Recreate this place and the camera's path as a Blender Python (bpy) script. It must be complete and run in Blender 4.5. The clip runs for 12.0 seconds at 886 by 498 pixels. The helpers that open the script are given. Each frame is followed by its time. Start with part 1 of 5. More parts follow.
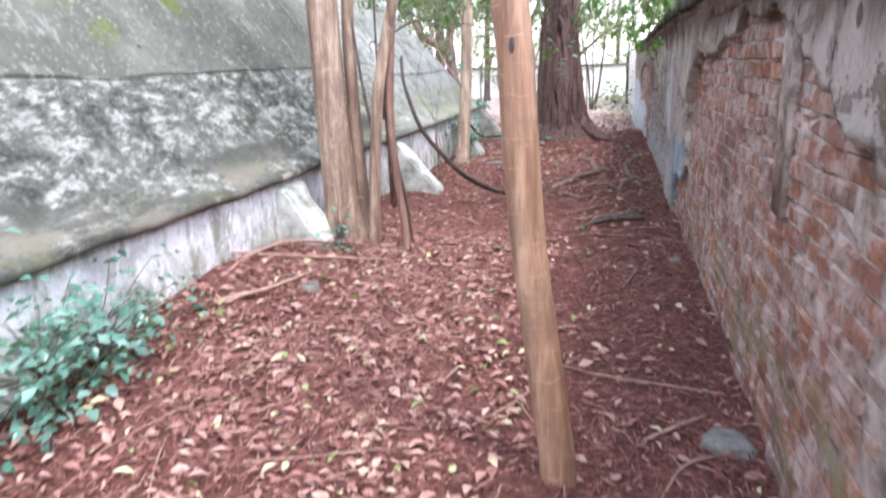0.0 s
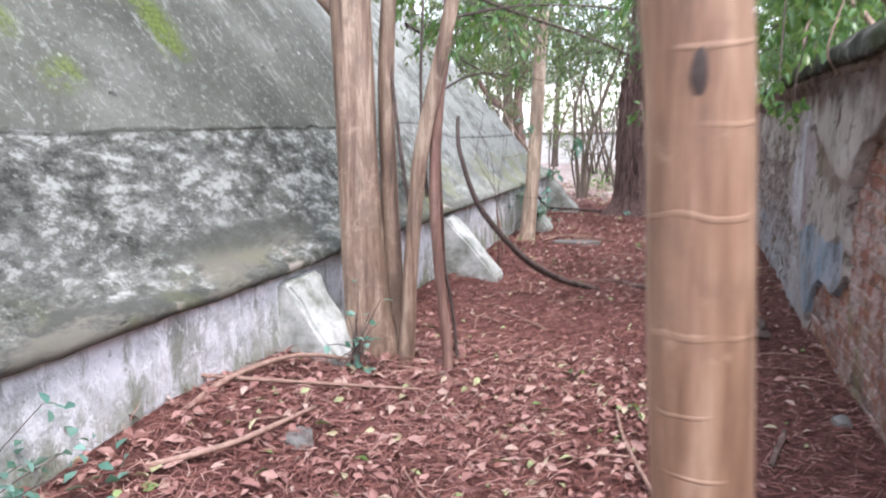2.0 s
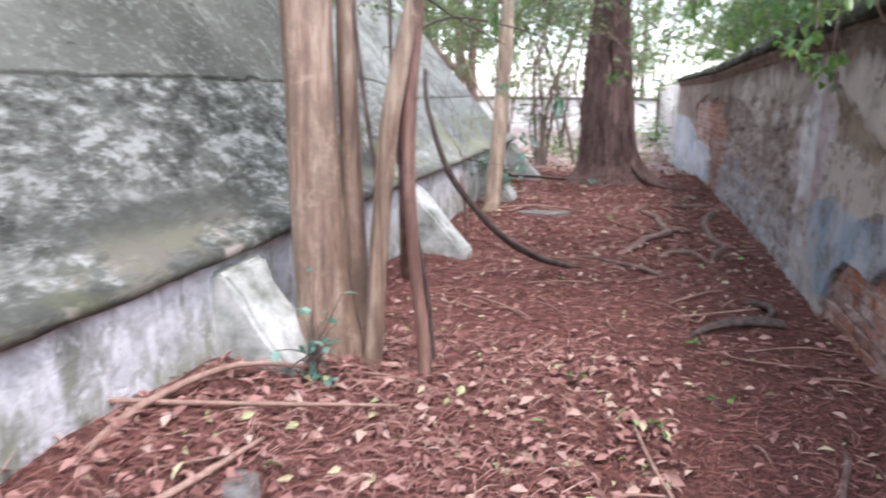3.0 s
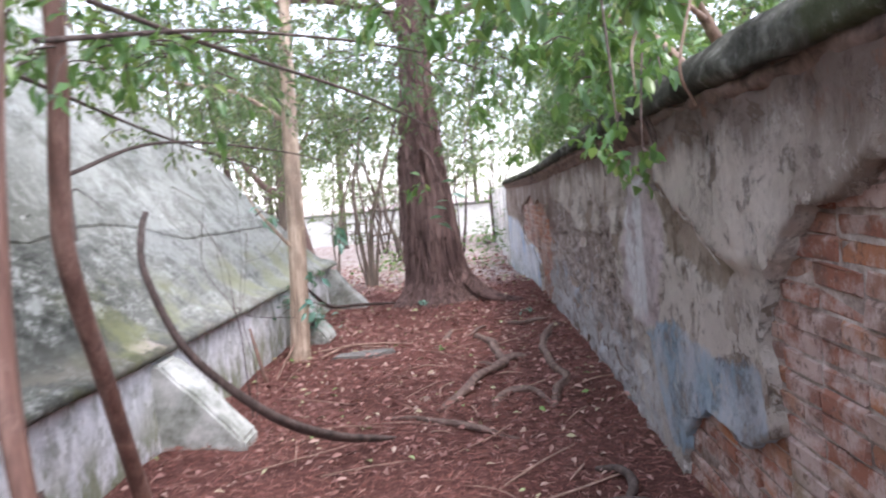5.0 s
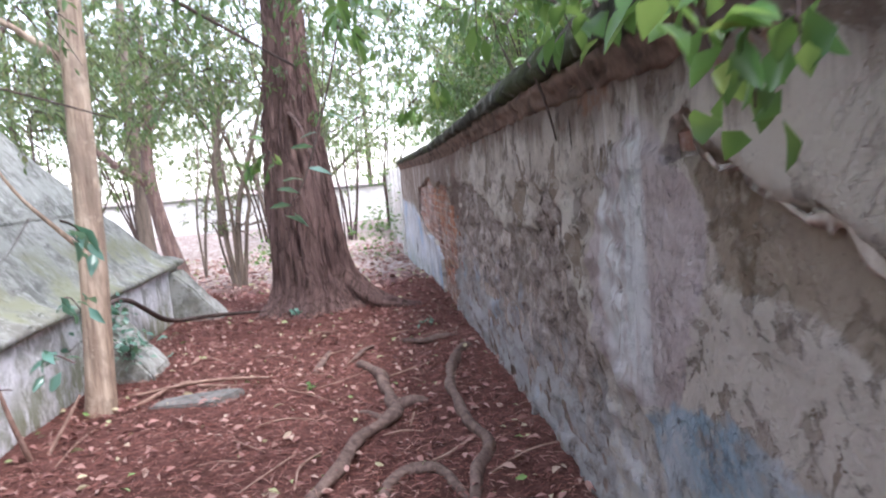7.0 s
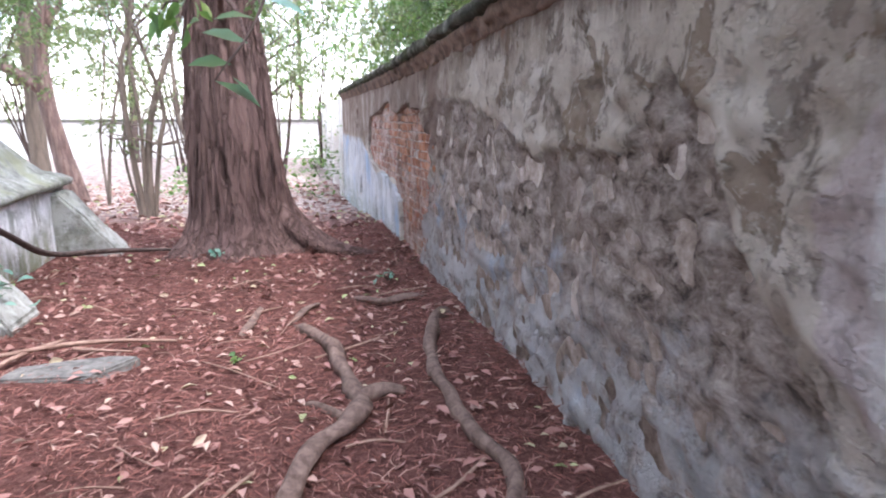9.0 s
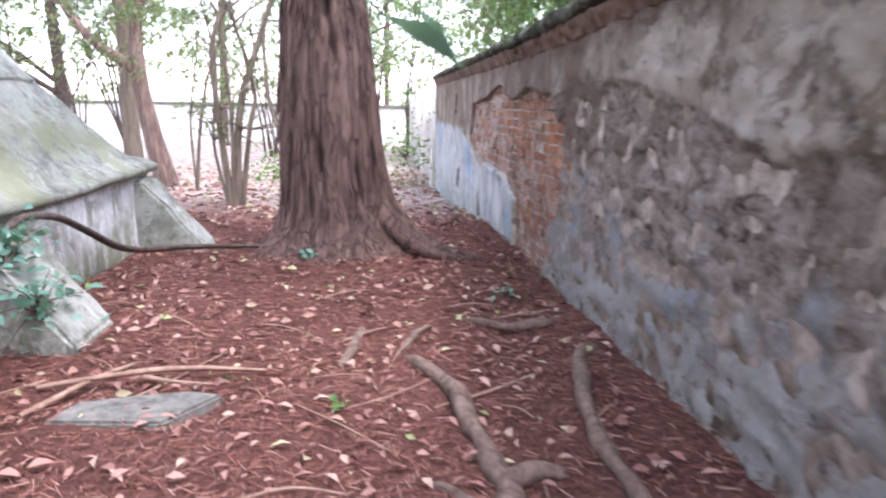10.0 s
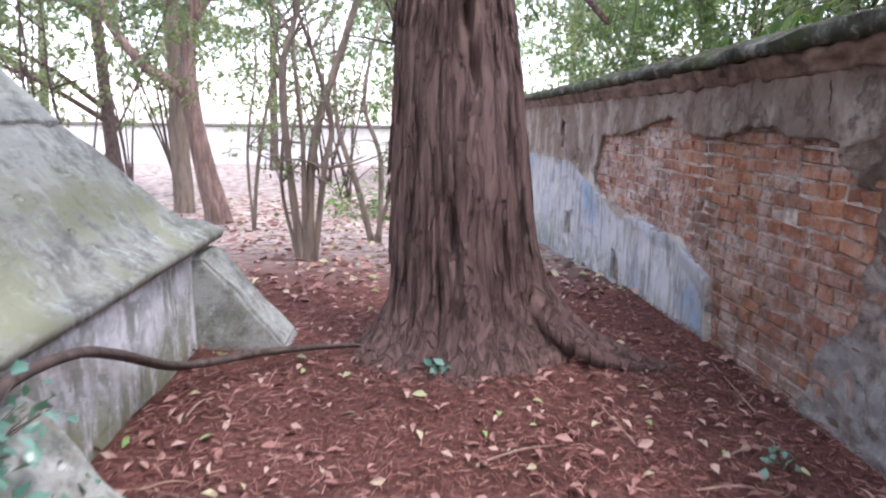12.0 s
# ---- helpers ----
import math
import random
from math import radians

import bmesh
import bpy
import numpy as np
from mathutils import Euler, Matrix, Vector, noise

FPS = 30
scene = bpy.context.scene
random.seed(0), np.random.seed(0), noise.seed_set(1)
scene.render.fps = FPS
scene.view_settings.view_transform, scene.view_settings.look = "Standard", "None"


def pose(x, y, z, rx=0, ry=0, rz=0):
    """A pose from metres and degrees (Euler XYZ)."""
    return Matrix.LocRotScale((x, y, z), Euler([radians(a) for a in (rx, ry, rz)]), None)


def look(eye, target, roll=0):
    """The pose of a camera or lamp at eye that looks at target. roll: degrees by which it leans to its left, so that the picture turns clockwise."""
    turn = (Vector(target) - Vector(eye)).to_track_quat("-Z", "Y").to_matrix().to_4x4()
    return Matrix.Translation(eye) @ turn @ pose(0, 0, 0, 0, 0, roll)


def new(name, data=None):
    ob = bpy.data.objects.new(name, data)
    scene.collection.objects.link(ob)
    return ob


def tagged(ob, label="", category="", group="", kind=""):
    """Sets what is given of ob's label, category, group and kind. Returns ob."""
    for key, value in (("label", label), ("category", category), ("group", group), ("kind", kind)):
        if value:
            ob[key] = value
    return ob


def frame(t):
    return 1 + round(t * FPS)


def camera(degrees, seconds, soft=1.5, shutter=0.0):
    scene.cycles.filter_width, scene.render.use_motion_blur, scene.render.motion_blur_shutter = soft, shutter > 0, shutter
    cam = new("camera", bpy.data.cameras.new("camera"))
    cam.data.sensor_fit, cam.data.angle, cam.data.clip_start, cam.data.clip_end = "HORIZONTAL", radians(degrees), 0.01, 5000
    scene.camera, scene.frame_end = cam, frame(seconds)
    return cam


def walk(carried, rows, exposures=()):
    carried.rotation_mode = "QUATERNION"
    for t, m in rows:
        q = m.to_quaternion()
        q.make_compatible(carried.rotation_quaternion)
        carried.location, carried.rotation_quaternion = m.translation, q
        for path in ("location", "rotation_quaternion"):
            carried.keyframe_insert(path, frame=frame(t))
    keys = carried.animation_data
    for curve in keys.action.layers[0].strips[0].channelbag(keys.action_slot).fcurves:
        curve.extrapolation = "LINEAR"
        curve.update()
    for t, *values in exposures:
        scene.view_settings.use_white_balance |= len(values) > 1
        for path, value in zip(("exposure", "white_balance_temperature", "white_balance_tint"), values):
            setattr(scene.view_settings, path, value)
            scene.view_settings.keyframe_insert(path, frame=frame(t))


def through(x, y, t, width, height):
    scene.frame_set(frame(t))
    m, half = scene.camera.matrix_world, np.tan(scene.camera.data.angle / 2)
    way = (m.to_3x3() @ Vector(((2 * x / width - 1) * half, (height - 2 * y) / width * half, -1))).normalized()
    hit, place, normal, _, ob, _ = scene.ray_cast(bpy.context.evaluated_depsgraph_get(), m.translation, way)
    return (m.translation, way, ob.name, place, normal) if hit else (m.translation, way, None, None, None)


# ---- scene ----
cam = camera(66.1, 12.0, soft=2.0, shutter=0.4)
PATH = [
    (0, (-0.11, 0.275, 1.309), (-0.585, 2.146, 0.785), -2.0),
    (0.5, (-0.125, 0.646, 1.339), (-0.606, 2.565, 1.043), -3.7),
    (1, (-0.032, 1.05, 1.356), (-0.557, 2.976, 1.233), 2.1),
    (1.5, (-0.14, 1.304, 1.336), (-0.772, 3.185, 1.081), 2.8),
    (2, (-0.432, 1.665, 1.302), (-1.085, 3.523, 0.953), -0.4),
    (2.5, (-0.63, 1.897, 1.273), (-1.27, 3.725, 0.776), -0.6),
    (3, (-0.827, 2.333, 1.239), (-1.318, 4.219, 0.791), 0.5),
    (3.2, (-0.868, 2.407, 1.257), (-1.212, 4.319, 0.783), -0.2),
    (4.8, (-0.582, 3.511, 1.333), (-0.715, 5.5, 1.179), -1.9),
    (5, (-0.509, 3.657, 1.331), (-0.594, 5.65, 1.184), -5.2),
    (5.5, (-0.487, 4.063, 1.351), (-0.307, 6.054, 1.289), -1.5),
    (6, (-0.415, 4.574, 1.324), (-0.202, 6.563, 1.358), -5.5),
    (6.5, (-0.385, 5.027, 1.345), (-0.241, 7.019, 1.247), -4.6),
    (7, (-0.378, 5.514, 1.287), (-0.166, 7.491, 1.065), -4.9),
    (7.5, (-0.407, 5.838, 1.197), (-0.169, 7.799, 0.889), -1.8),
    (7.7, (-0.397, 5.984, 1.137), (-0.255, 7.957, 0.839), -0.2),
    (9.3, (-0.59, 7.096, 1.071), (-0.141, 9.003, 0.668), 0.1),
    (9.5, (-0.594, 7.289, 1.084), (-0.229, 9.211, 0.67), 0.9),
    (10, (-0.751, 7.724, 1.054), (-0.545, 9.671, 0.644), 1.0),
    (10.5, (-1.047, 8.173, 1.06), (-1.004, 10.135, 0.677), 1.9),
    (11, (-1.218, 8.634, 1.044), (-1.246, 10.602, 0.687), 0.5),
    (11.5, (-1.296, 8.99, 1.115), (-1.296, 10.957, 0.754), 0.2),
    (12, (-1.381, 9.431, 1.205), (-1.283, 11.395, 0.84), 0.7),
]
walk(cam, [(t, look(eye, target, roll)) for t, eye, target, roll in PATH], [(0, 2.68, 6200, 16), (2, 2.37, 6250, 16), (5, 2.39, 6250, 18), (7.5, 2.63, 6150, 18), (9.5, 2.90, 6150, 18), (10.5, 2.88, 6100, 18), (12, 2.52, 6200, 20)])


# ---- light ----
SUN_DIR = Vector((0.34, -0.30, 0.89)).normalized()      # towards the sun
world = bpy.data.worlds.new("sky")
scene.world = world
world.use_nodes = True
wn = world.node_tree.nodes
sky = wn.new("ShaderNodeTexSky")
sky.sky_type = "NISHITA"
sky.sun_disc = False
sky.sun_elevation = math.asin(SUN_DIR.z)
sky.sun_rotation = math.atan2(SUN_DIR.x, SUN_DIR.y)
sky.air_density, sky.dust_density, sky.ozone_density = 1.0, 1.2, 1.0
pale = wn.new("ShaderNodeHueSaturation")
pale.inputs["Saturation"].default_value = 0.45
world.node_tree.links.new(sky.outputs[0], pale.inputs["Color"])
world.node_tree.links.new(pale.outputs[0], wn["Background"].inputs["Color"])
wn["Background"].inputs["Strength"].default_value = 0.15
sun = new("sun", bpy.data.lights.new("sun", "SUN"))
sun.data.energy, sun.data.angle, sun.data.color = 0.55, radians(14), (1.0, 0.95, 0.91)
sun.matrix_world = look((0, 0, 30), Vector((0, 0, 30)) - SUN_DIR)

rng = np.random.default_rng(7)


# ---- material kit ----
class Mat:
    """A node material with short calls for noise, ramps and mixing."""

    def __init__(self, name, rough=0.9, spec=0.2):
        self.m = bpy.data.materials.new(name)
        self.m.use_nodes = True
        self.t = self.m.node_tree
        self.b = self.t.nodes["Principled BSDF"]
        self.b.inputs["Roughness"].default_value = rough
        self.b.inputs["Specular IOR Level"].default_value = spec
        geo = self.t.nodes.new("ShaderNodeNewGeometry")
        self.pos, self.island = geo.outputs["Position"], geo.outputs["Random Per Island"]
        self.obj = self.t.nodes.new("ShaderNodeTexCoord").outputs["Object"]

    def link(self, a, socket):
        if hasattr(a, "is_linked"):
            self.t.links.new(a, socket)
        elif isinstance(a, tuple):
            socket.default_value = (*a, 1.0) if len(a) == 3 and len(socket.default_value) == 4 else a
        else:
            socket.default_value = a

    def scaled(self, vec, sx, sy, sz):
        n = self.t.nodes.new("ShaderNodeMapping")
        n.inputs["Scale"].default_value = (sx, sy, sz)
        self.t.links.new(vec, n.inputs["Vector"])
        return n.outputs[0]

    def noise(self, scale, detail=4, rough=0.6, vec=None, warp=0.0):
        n = self.t.nodes.new("ShaderNodeTexNoise")
        n.inputs["Scale"].default_value, n.inputs["Detail"].default_value = scale, detail
        n.inputs["Roughness"].default_value, n.inputs["Distortion"].default_value = rough, warp
        self.t.links.new(vec if vec is not None else self.pos, n.inputs["Vector"])
        return n.outputs["Fac"]

    def cells(self, scale, vec=None, feature="F1"):
        n = self.t.nodes.new("ShaderNodeTexVoronoi")
        n.feature = feature
        n.inputs["Scale"].default_value = scale
        self.t.links.new(vec if vec is not None else self.pos, n.inputs["Vector"])
        return n.outputs["Distance"]

    def step(self, v, lo, hi, to_lo=0.0, to_hi=1.0):
        n = self.t.nodes.new("ShaderNodeMapRange")
        n.interpolation_type = "SMOOTHSTEP"
        self.link(v, n.inputs["Value"])
        for k, x in zip(("From Min", "From Max", "To Min", "To Max"), (lo, hi, to_lo, to_hi)):
            n.inputs[k].default_value = x
        return n.outputs["Result"]

    def op(self, kind, a, b=0.0):
        n = self.t.nodes.new("ShaderNodeMath")
        n.operation = kind
        self.link(a, n.inputs[0])
        self.link(b, n.inputs[1])
        return n.outputs[0]

    def mix(self, fac, a, b):
        n = self.t.nodes.new("ShaderNodeMix")
        n.data_type = "RGBA"
        self.link(fac, n.inputs[0])
        self.link(a, n.inputs[6])
        self.link(b, n.inputs[7])
        return n.outputs[2]

    def ramp(self, v, stops):
        n = self.t.nodes.new("ShaderNodeValToRGB")
        el = n.color_ramp.elements
        el[0].position, el[0].color = stops[0][0], (*stops[0][1], 1)
        el[1].position, el[1].color = stops[-1][0], (*stops[-1][1], 1)
        for p, c in stops[1:-1]:
            el.new(p).color = (*c, 1)
        self.link(v, n.inputs[0])
        return n.outputs[0]

    def axis(self, i):
        n = self.t.nodes.new("ShaderNodeSeparateXYZ")
        self.t.links.new(self.pos, n.inputs[0])
        return n.outputs[i]

    def zone(self, y0, y1, z0, z1, soft=0.08, wobble=0.3, scale=3.0):
        """1 inside a ragged patch of a wall that runs along y, 0 outside."""
        w = self.op("MULTIPLY", self.op("SUBTRACT", self.noise(scale, 5, 0.65), 0.5), wobble * 2)
        y, z = self.op("ADD", self.axis(1), w), self.op("ADD", self.axis(2), w)
        a = self.op("MULTIPLY", self.step(y, y0 - soft, y0 + soft), self.step(y, y1 - soft, y1 + soft, 1, 0))
        b = self.op("MULTIPLY", self.step(z, z0 - soft, z0 + soft), self.step(z, z1 - soft, z1 + soft, 1, 0))
        return self.op("MULTIPLY", a, b)

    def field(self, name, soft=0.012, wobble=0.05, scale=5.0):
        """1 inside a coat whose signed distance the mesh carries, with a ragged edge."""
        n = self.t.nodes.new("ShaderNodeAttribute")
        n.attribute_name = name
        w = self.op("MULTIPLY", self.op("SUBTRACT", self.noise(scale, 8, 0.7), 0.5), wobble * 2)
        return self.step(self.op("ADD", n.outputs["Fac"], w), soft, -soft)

    def random(self):
        return self.t.nodes.new("ShaderNodeObjectInfo").outputs["Random"]

    def bump(self, height, strength=0.5, distance=0.02):
        n = self.t.nodes.new("ShaderNodeBump")
        n.inputs["Strength"].default_value, n.inputs["Distance"].default_value = strength, distance
        self.t.links.new(height, n.inputs["Height"])
        self.t.links.new(n.outputs[0], self.b.inputs["Normal"])

    def done(self, colour):
        self.link(colour, self.b.inputs["Base Color"])
        return self.m


def mat_soil():
    k = Mat("needle_litter_soil", 0.95, 0.1)
    n, f = k.noise(1.1, 5), k.noise(38, 6, 0.75)
    c = k.ramp(f, [(0.3, (0.055, 0.026, 0.022)), (0.5, (0.14, 0.062, 0.052)), (0.7, (0.25, 0.13, 0.11))])
    c = k.mix(k.step(n, 0.5, 0.7, 0, 0.55), c, (0.07, 0.034, 0.026))
    # far soil paler: leaf cover, plus sunlit brightness put into the colour
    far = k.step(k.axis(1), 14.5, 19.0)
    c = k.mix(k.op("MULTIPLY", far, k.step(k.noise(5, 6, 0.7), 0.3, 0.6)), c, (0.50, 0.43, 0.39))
    k.bump(k.op("ADD", f, k.noise(120, 3)), 0.8, 0.02)
    return k.done(c)


def mat_needles():
    k = Mat("dry_needles", 0.85, 0.2)
    return k.done(k.ramp(k.island, [(0, (0.08, 0.034, 0.028)), (0.4, (0.19, 0.075, 0.06)), (0.8, (0.28, 0.125, 0.10)), (1, (0.40, 0.25, 0.20))]))


def mat_dry_leaf():
    k = Mat("dry_leaves", 0.6, 0.35)
    return k.done(k.ramp(k.island, [(0, (0.17, 0.075, 0.06)), (0.4, (0.32, 0.16, 0.135)), (0.68, (0.40, 0.24, 0.20)), (0.87, (0.46, 0.33, 0.265)), (0.93, (0.46, 0.42, 0.25)), (1, (0.18, 0.30, 0.09))]))


def mat_straw():
    k = Mat("pinkish_straw", 0.8, 0.2)
    return k.done(k.ramp(k.island, [(0, (0.12, 0.05, 0.04)), (0.5, (0.25, 0.115, 0.095)), (0.85, (0.38, 0.21, 0.175)), (1, (0.48, 0.32, 0.26))]))


def mat_leaf(name, stops, through=0.45, rough=0.35):
    k = Mat(name, rough * 0.8, 0.7)
    c = k.ramp(k.island, stops)
    tr = k.t.nodes.new("ShaderNodeBsdfTranslucent")
    k.t.links.new(k.mix(0.55, c, (0.25, 0.37, 0.08)), tr.inputs["Color"])
    mx = k.t.nodes.new("ShaderNodeMixShader")
    mx.inputs[0].default_value = through
    k.t.links.new(k.b.outputs[0], mx.inputs[1])
    k.t.links.new(tr.outputs[0], mx.inputs[2])
    k.t.links.new(mx.outputs[0], k.t.nodes["Material Output"].inputs["Surface"])
    return k.done(c)


def mat_yew():
    k = Mat("shaggy_bark", 0.9, 0.15)
    v = k.scaled(k.pos, 1, 1, 0.13)
    a, b = k.noise(13, 6, 0.66, v, 0.5), k.noise(60, 6, 0.7, k.scaled(k.pos, 1, 1, 0.22))
    c = k.ramp(a, [(0.32, (0.085, 0.052, 0.045)), (0.44, (0.165, 0.104, 0.091)), (0.58, (0.205, 0.132, 0.115)), (0.72, (0.25, 0.17, 0.15))])
    c = k.mix(k.step(k.noise(1.9, 4), 0.48, 0.72, 0, 0.5), c, (0.14, 0.088, 0.082))
    c = k.mix(k.step(b, 0.58, 0.72, 0, 0.4), c, (0.25, 0.175, 0.155))
    e2 = k.noise(17, 7, 0.68, k.scaled(k.pos, 1, 1, 0.15), 0.9)
    c = k.mix(k.step(e2, 0.42, 0.35, 0, 0.75), c, (0.045, 0.028, 0.025))
    plate = k.cells(11, k.scaled(k.pos, 1, 1, 0.16), "DISTANCE_TO_EDGE")
    slit = k.op("MULTIPLY", k.step(plate, 0.07, 0.01), k.step(k.noise(5, 4), 0.40, 0.52))
    c = k.mix(k.op("MULTIPLY", slit, 0.5), c, (0.045, 0.028, 0.024))
    e2 = k.op("SUBTRACT", e2, k.op("MULTIPLY", slit, 0.2))
    k.bump(k.op("ADD", k.step(e2, 0.34, 0.52), k.op("ADD", a, k.op("MULTIPLY", b, 0.6))), 0.9, 0.03)
    return k.done(c)


def mat_smooth_bark(name, lo, mid, hi, rings=True):
    k = Mat(name, 0.55, 0.3)
    v = k.scaled(k.pos, 1, 1, 0.09)
    a = k.noise(15, 7, 0.7, v, 0.3)
    c = k.ramp(a, [(0.34, lo), (0.48, mid), (0.62, hi)])
    c = k.mix(k.step(k.noise(40, 5, 0.7, v), 0.55, 0.68, 0, 0.6), c, lo)
    c = k.mix(k.step(k.noise(3.5, 5, 0.7), 0.52, 0.66, 0, 0.6), c, tuple(0.55 * x + 0.02 for x in mid))
    c = k.mix(k.step(k.noise(8, 4, 0.6, k.scaled(k.pos, 1, 1, 0.35), 0.3), 0.50, 0.60, 0, 0.5), c, tuple(0.6 * x for x in mid))
    c = k.mix(k.step(k.noise(9, 5, 0.7), 0.58, 0.68, 0, 0.5), c, hi)
    h = k.op("ADD", a, k.op("MULTIPLY", k.noise(70, 4, 0.6, v), 0.4))
    if rings:
        r = k.op("SINE", k.op("ADD", k.op("MULTIPLY", k.axis(2), 66.0), k.op("MULTIPLY", k.noise(3, 3, 0.5), 9.0)))
        r = k.op("MULTIPLY", k.step(r, 0.965, 1.0), k.step(k.noise(12, 3), 0.42, 0.58))
        h = k.op("ADD", h, k.op("MULTIPLY", r, 0.18))
        c = k.mix(k.op("MULTIPLY", r, 0.35), c, hi)
    k.bump(h, 0.5, 0.012)
    return k.done(c)


def mat_concrete():
    k = Mat("lichened_concrete", 0.92, 0.15)
    y, z = k.axis(1), k.axis(2)
    flat = k.scaled(k.pos, 1, 0.7, 1.3)
    big, mid, fine = k.noise(0.9, 6, 0.6), k.noise(9.5, 9, 0.78, flat, 0.15), k.noise(45, 6, 0.7)
    # smooth weathered upper face
    c = k.ramp(big, [(0.34, (0.072, 0.074, 0.06)), (0.5, (0.112, 0.114, 0.094)), (0.66, (0.165, 0.168, 0.142))])
    c = k.mix(k.step(k.noise(3.2, 9, 0.75), 0.53, 0.64, 0, 0.55), c, (0.085, 0.088, 0.07))
    drag = k.noise(5, 6, 0.65, k.scaled(k.pos, 1.2, 1.6, 0.30), 0.3)
    c = k.mix(k.step(drag, 0.57, 0.66, 0, 0.45), c, (0.33, 0.335, 0.30))
    spots = k.op("MULTIPLY", k.step(k.cells(7), 0.17, 0.09), k.step(k.noise(2.4, 3), 0.52, 0.62))
    c = k.mix(k.op("MULTIPLY", spots, 0.7), c, (0.55, 0.56, 0.51))
    holes = k.op("MULTIPLY", k.step(k.cells(5.5, k.scaled(k.pos, 1, 0.7, 1.3)), 0.13, 0.07), k.step(k.noise(1.7, 3), 0.46, 0.54))
    c = k.mix(k.op("MULTIPLY", holes, 0.8), c, (0.07, 0.075, 0.06))
    # coarse mottled band below the crack: dark skin with pale flakes
    band = k.op("MULTIPLY", k.step(k.op("ADD", z, k.op("MULTIPLY", k.noise(2, 4), 0.12)), 1.375, 1.34), k.step(k.op("ADD", z, k.op("MULTIPLY", k.noise(2.5, 4), 0.2)), 0.76, 0.88))
    clump = k.op("ADD", mid, k.op("MULTIPLY", k.op("SUBTRACT", k.noise(3.0, 6, 0.7, flat), 0.5), 0.45))
    mottle = k.ramp(clump, [(0.40, (0.05, 0.053, 0.044)), (0.46, (0.115, 0.119, 0.10)), (0.53, (0.17, 0.174, 0.15)), (0.565, (0.38, 0.385, 0.345)), (0.66, (0.50, 0.505, 0.46))])
    mottle = k.mix(k.step(k.noise(1.5, 5), 0.50, 0.64, 0, 0.45), mottle, (0.20, 0.204, 0.18))
    c = k.mix(k.op("MULTIPLY", band, 0.9), c, mottle)
    c = k.mix(k.op("MULTIPLY", k.step(z, 0.9, 0.8), k.step(k.noise(2.0, 5), 0.40, 0.54, 0.45, 0.9)), c, mottle)
    grit = k.noise(22, 8, 0.8)
    c = k.mix(k.step(grit, 0.55, 0.61, 0, 0.55), c, (0.34, 0.345, 0.31))
    c = k.mix(k.step(grit, 0.43, 0.38, 0, 0.6), c, (0.06, 0.063, 0.05))
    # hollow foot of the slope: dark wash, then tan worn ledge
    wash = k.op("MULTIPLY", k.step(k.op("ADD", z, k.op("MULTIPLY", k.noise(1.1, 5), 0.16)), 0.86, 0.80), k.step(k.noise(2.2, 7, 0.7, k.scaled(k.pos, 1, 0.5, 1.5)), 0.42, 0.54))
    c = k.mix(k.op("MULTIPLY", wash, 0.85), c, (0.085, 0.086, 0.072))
    tan = k.op("MULTIPLY", k.step(z, 0.68, 0.60), k.step(k.noise(2.3, 8, 0.72, k.scaled(k.pos, 1, 0.5, 1.5)), 0.48, 0.56, 0.0, 0.65))
    c = k.mix(tan, c, (0.21, 0.19, 0.15))
    c = k.mix(k.op("MULTIPLY", k.step(z, 0.62, 0.56), k.step(k.noise(1.2, 6), 0.58, 0.62, 0, 0.8)), c, (0.46, 0.40, 0.34))
    green = k.op("MULTIPLY", k.step(z, 0.75, 0.5), k.step(k.noise(2.8, 7, 0.7), 0.50, 0.62, 0, 0.45))
    c = k.mix(green, c, (0.15, 0.16, 0.08))
    # moss cushions on the near upper face
    for y0, y1, z0, z1 in MOSS:
        m = k.op("MULTIPLY", k.zone(y0, y1, z0, z1, 0.08, 0.22, 3.5), k.step(k.noise(14, 6, 0.7), 0.36, 0.50, 0.1, 0.95))
        c = k.mix(m, c, k.ramp(k.noise(40, 4), [(0.35, (0.06, 0.085, 0.02)), (0.65, (0.16, 0.20, 0.045))]))
    # pale far end with run marks and an olive foot
    far = k.step(y, 7.6, 9.6)
    c = k.mix(k.op("MULTIPLY", far, k.step(k.noise(2.6, 10, 0.8), 0.40, 0.56, 0.25, 0.85)), c, (0.43, 0.44, 0.405))
    runs = k.noise(11, 7, 0.72, k.scaled(k.pos, 0.8, 1.2, 0.45), 0.6)
    c = k.mix(k.op("MULTIPLY", far, k.step(runs, 0.54, 0.60, 0, 0.6)), c, (0.52, 0.53, 0.50))
    c = k.mix(k.op("MULTIPLY", far, k.step(k.noise(8, 9, 0.8), 0.55, 0.63, 0, 0.7)), c, (0.15, 0.16, 0.125))
    low = k.op("MULTIPLY", k.zone(7.5, 14.5, 0.45, 0.92, 0.15, 0.3), k.step(k.noise(2.6, 6), 0.42, 0.60, 0, 0.6))
    c = k.mix(low, c, (0.22, 0.23, 0.10))
    c = k.mix(k.step(k.noise(24, 7, 0.8), 0.60, 0.67, 0, 0.6), c, (0.09, 0.095, 0.075))
    h = k.op("ADD", k.op("MULTIPLY", mid, k.op("ADD", k.op("MULTIPLY", band, 1.6), 0.3)), k.op("SUBTRACT", k.op("MULTIPLY", fine, 0.5), holes))
    k.bump(h, 0.8, 0.03)
    return k.done(c)


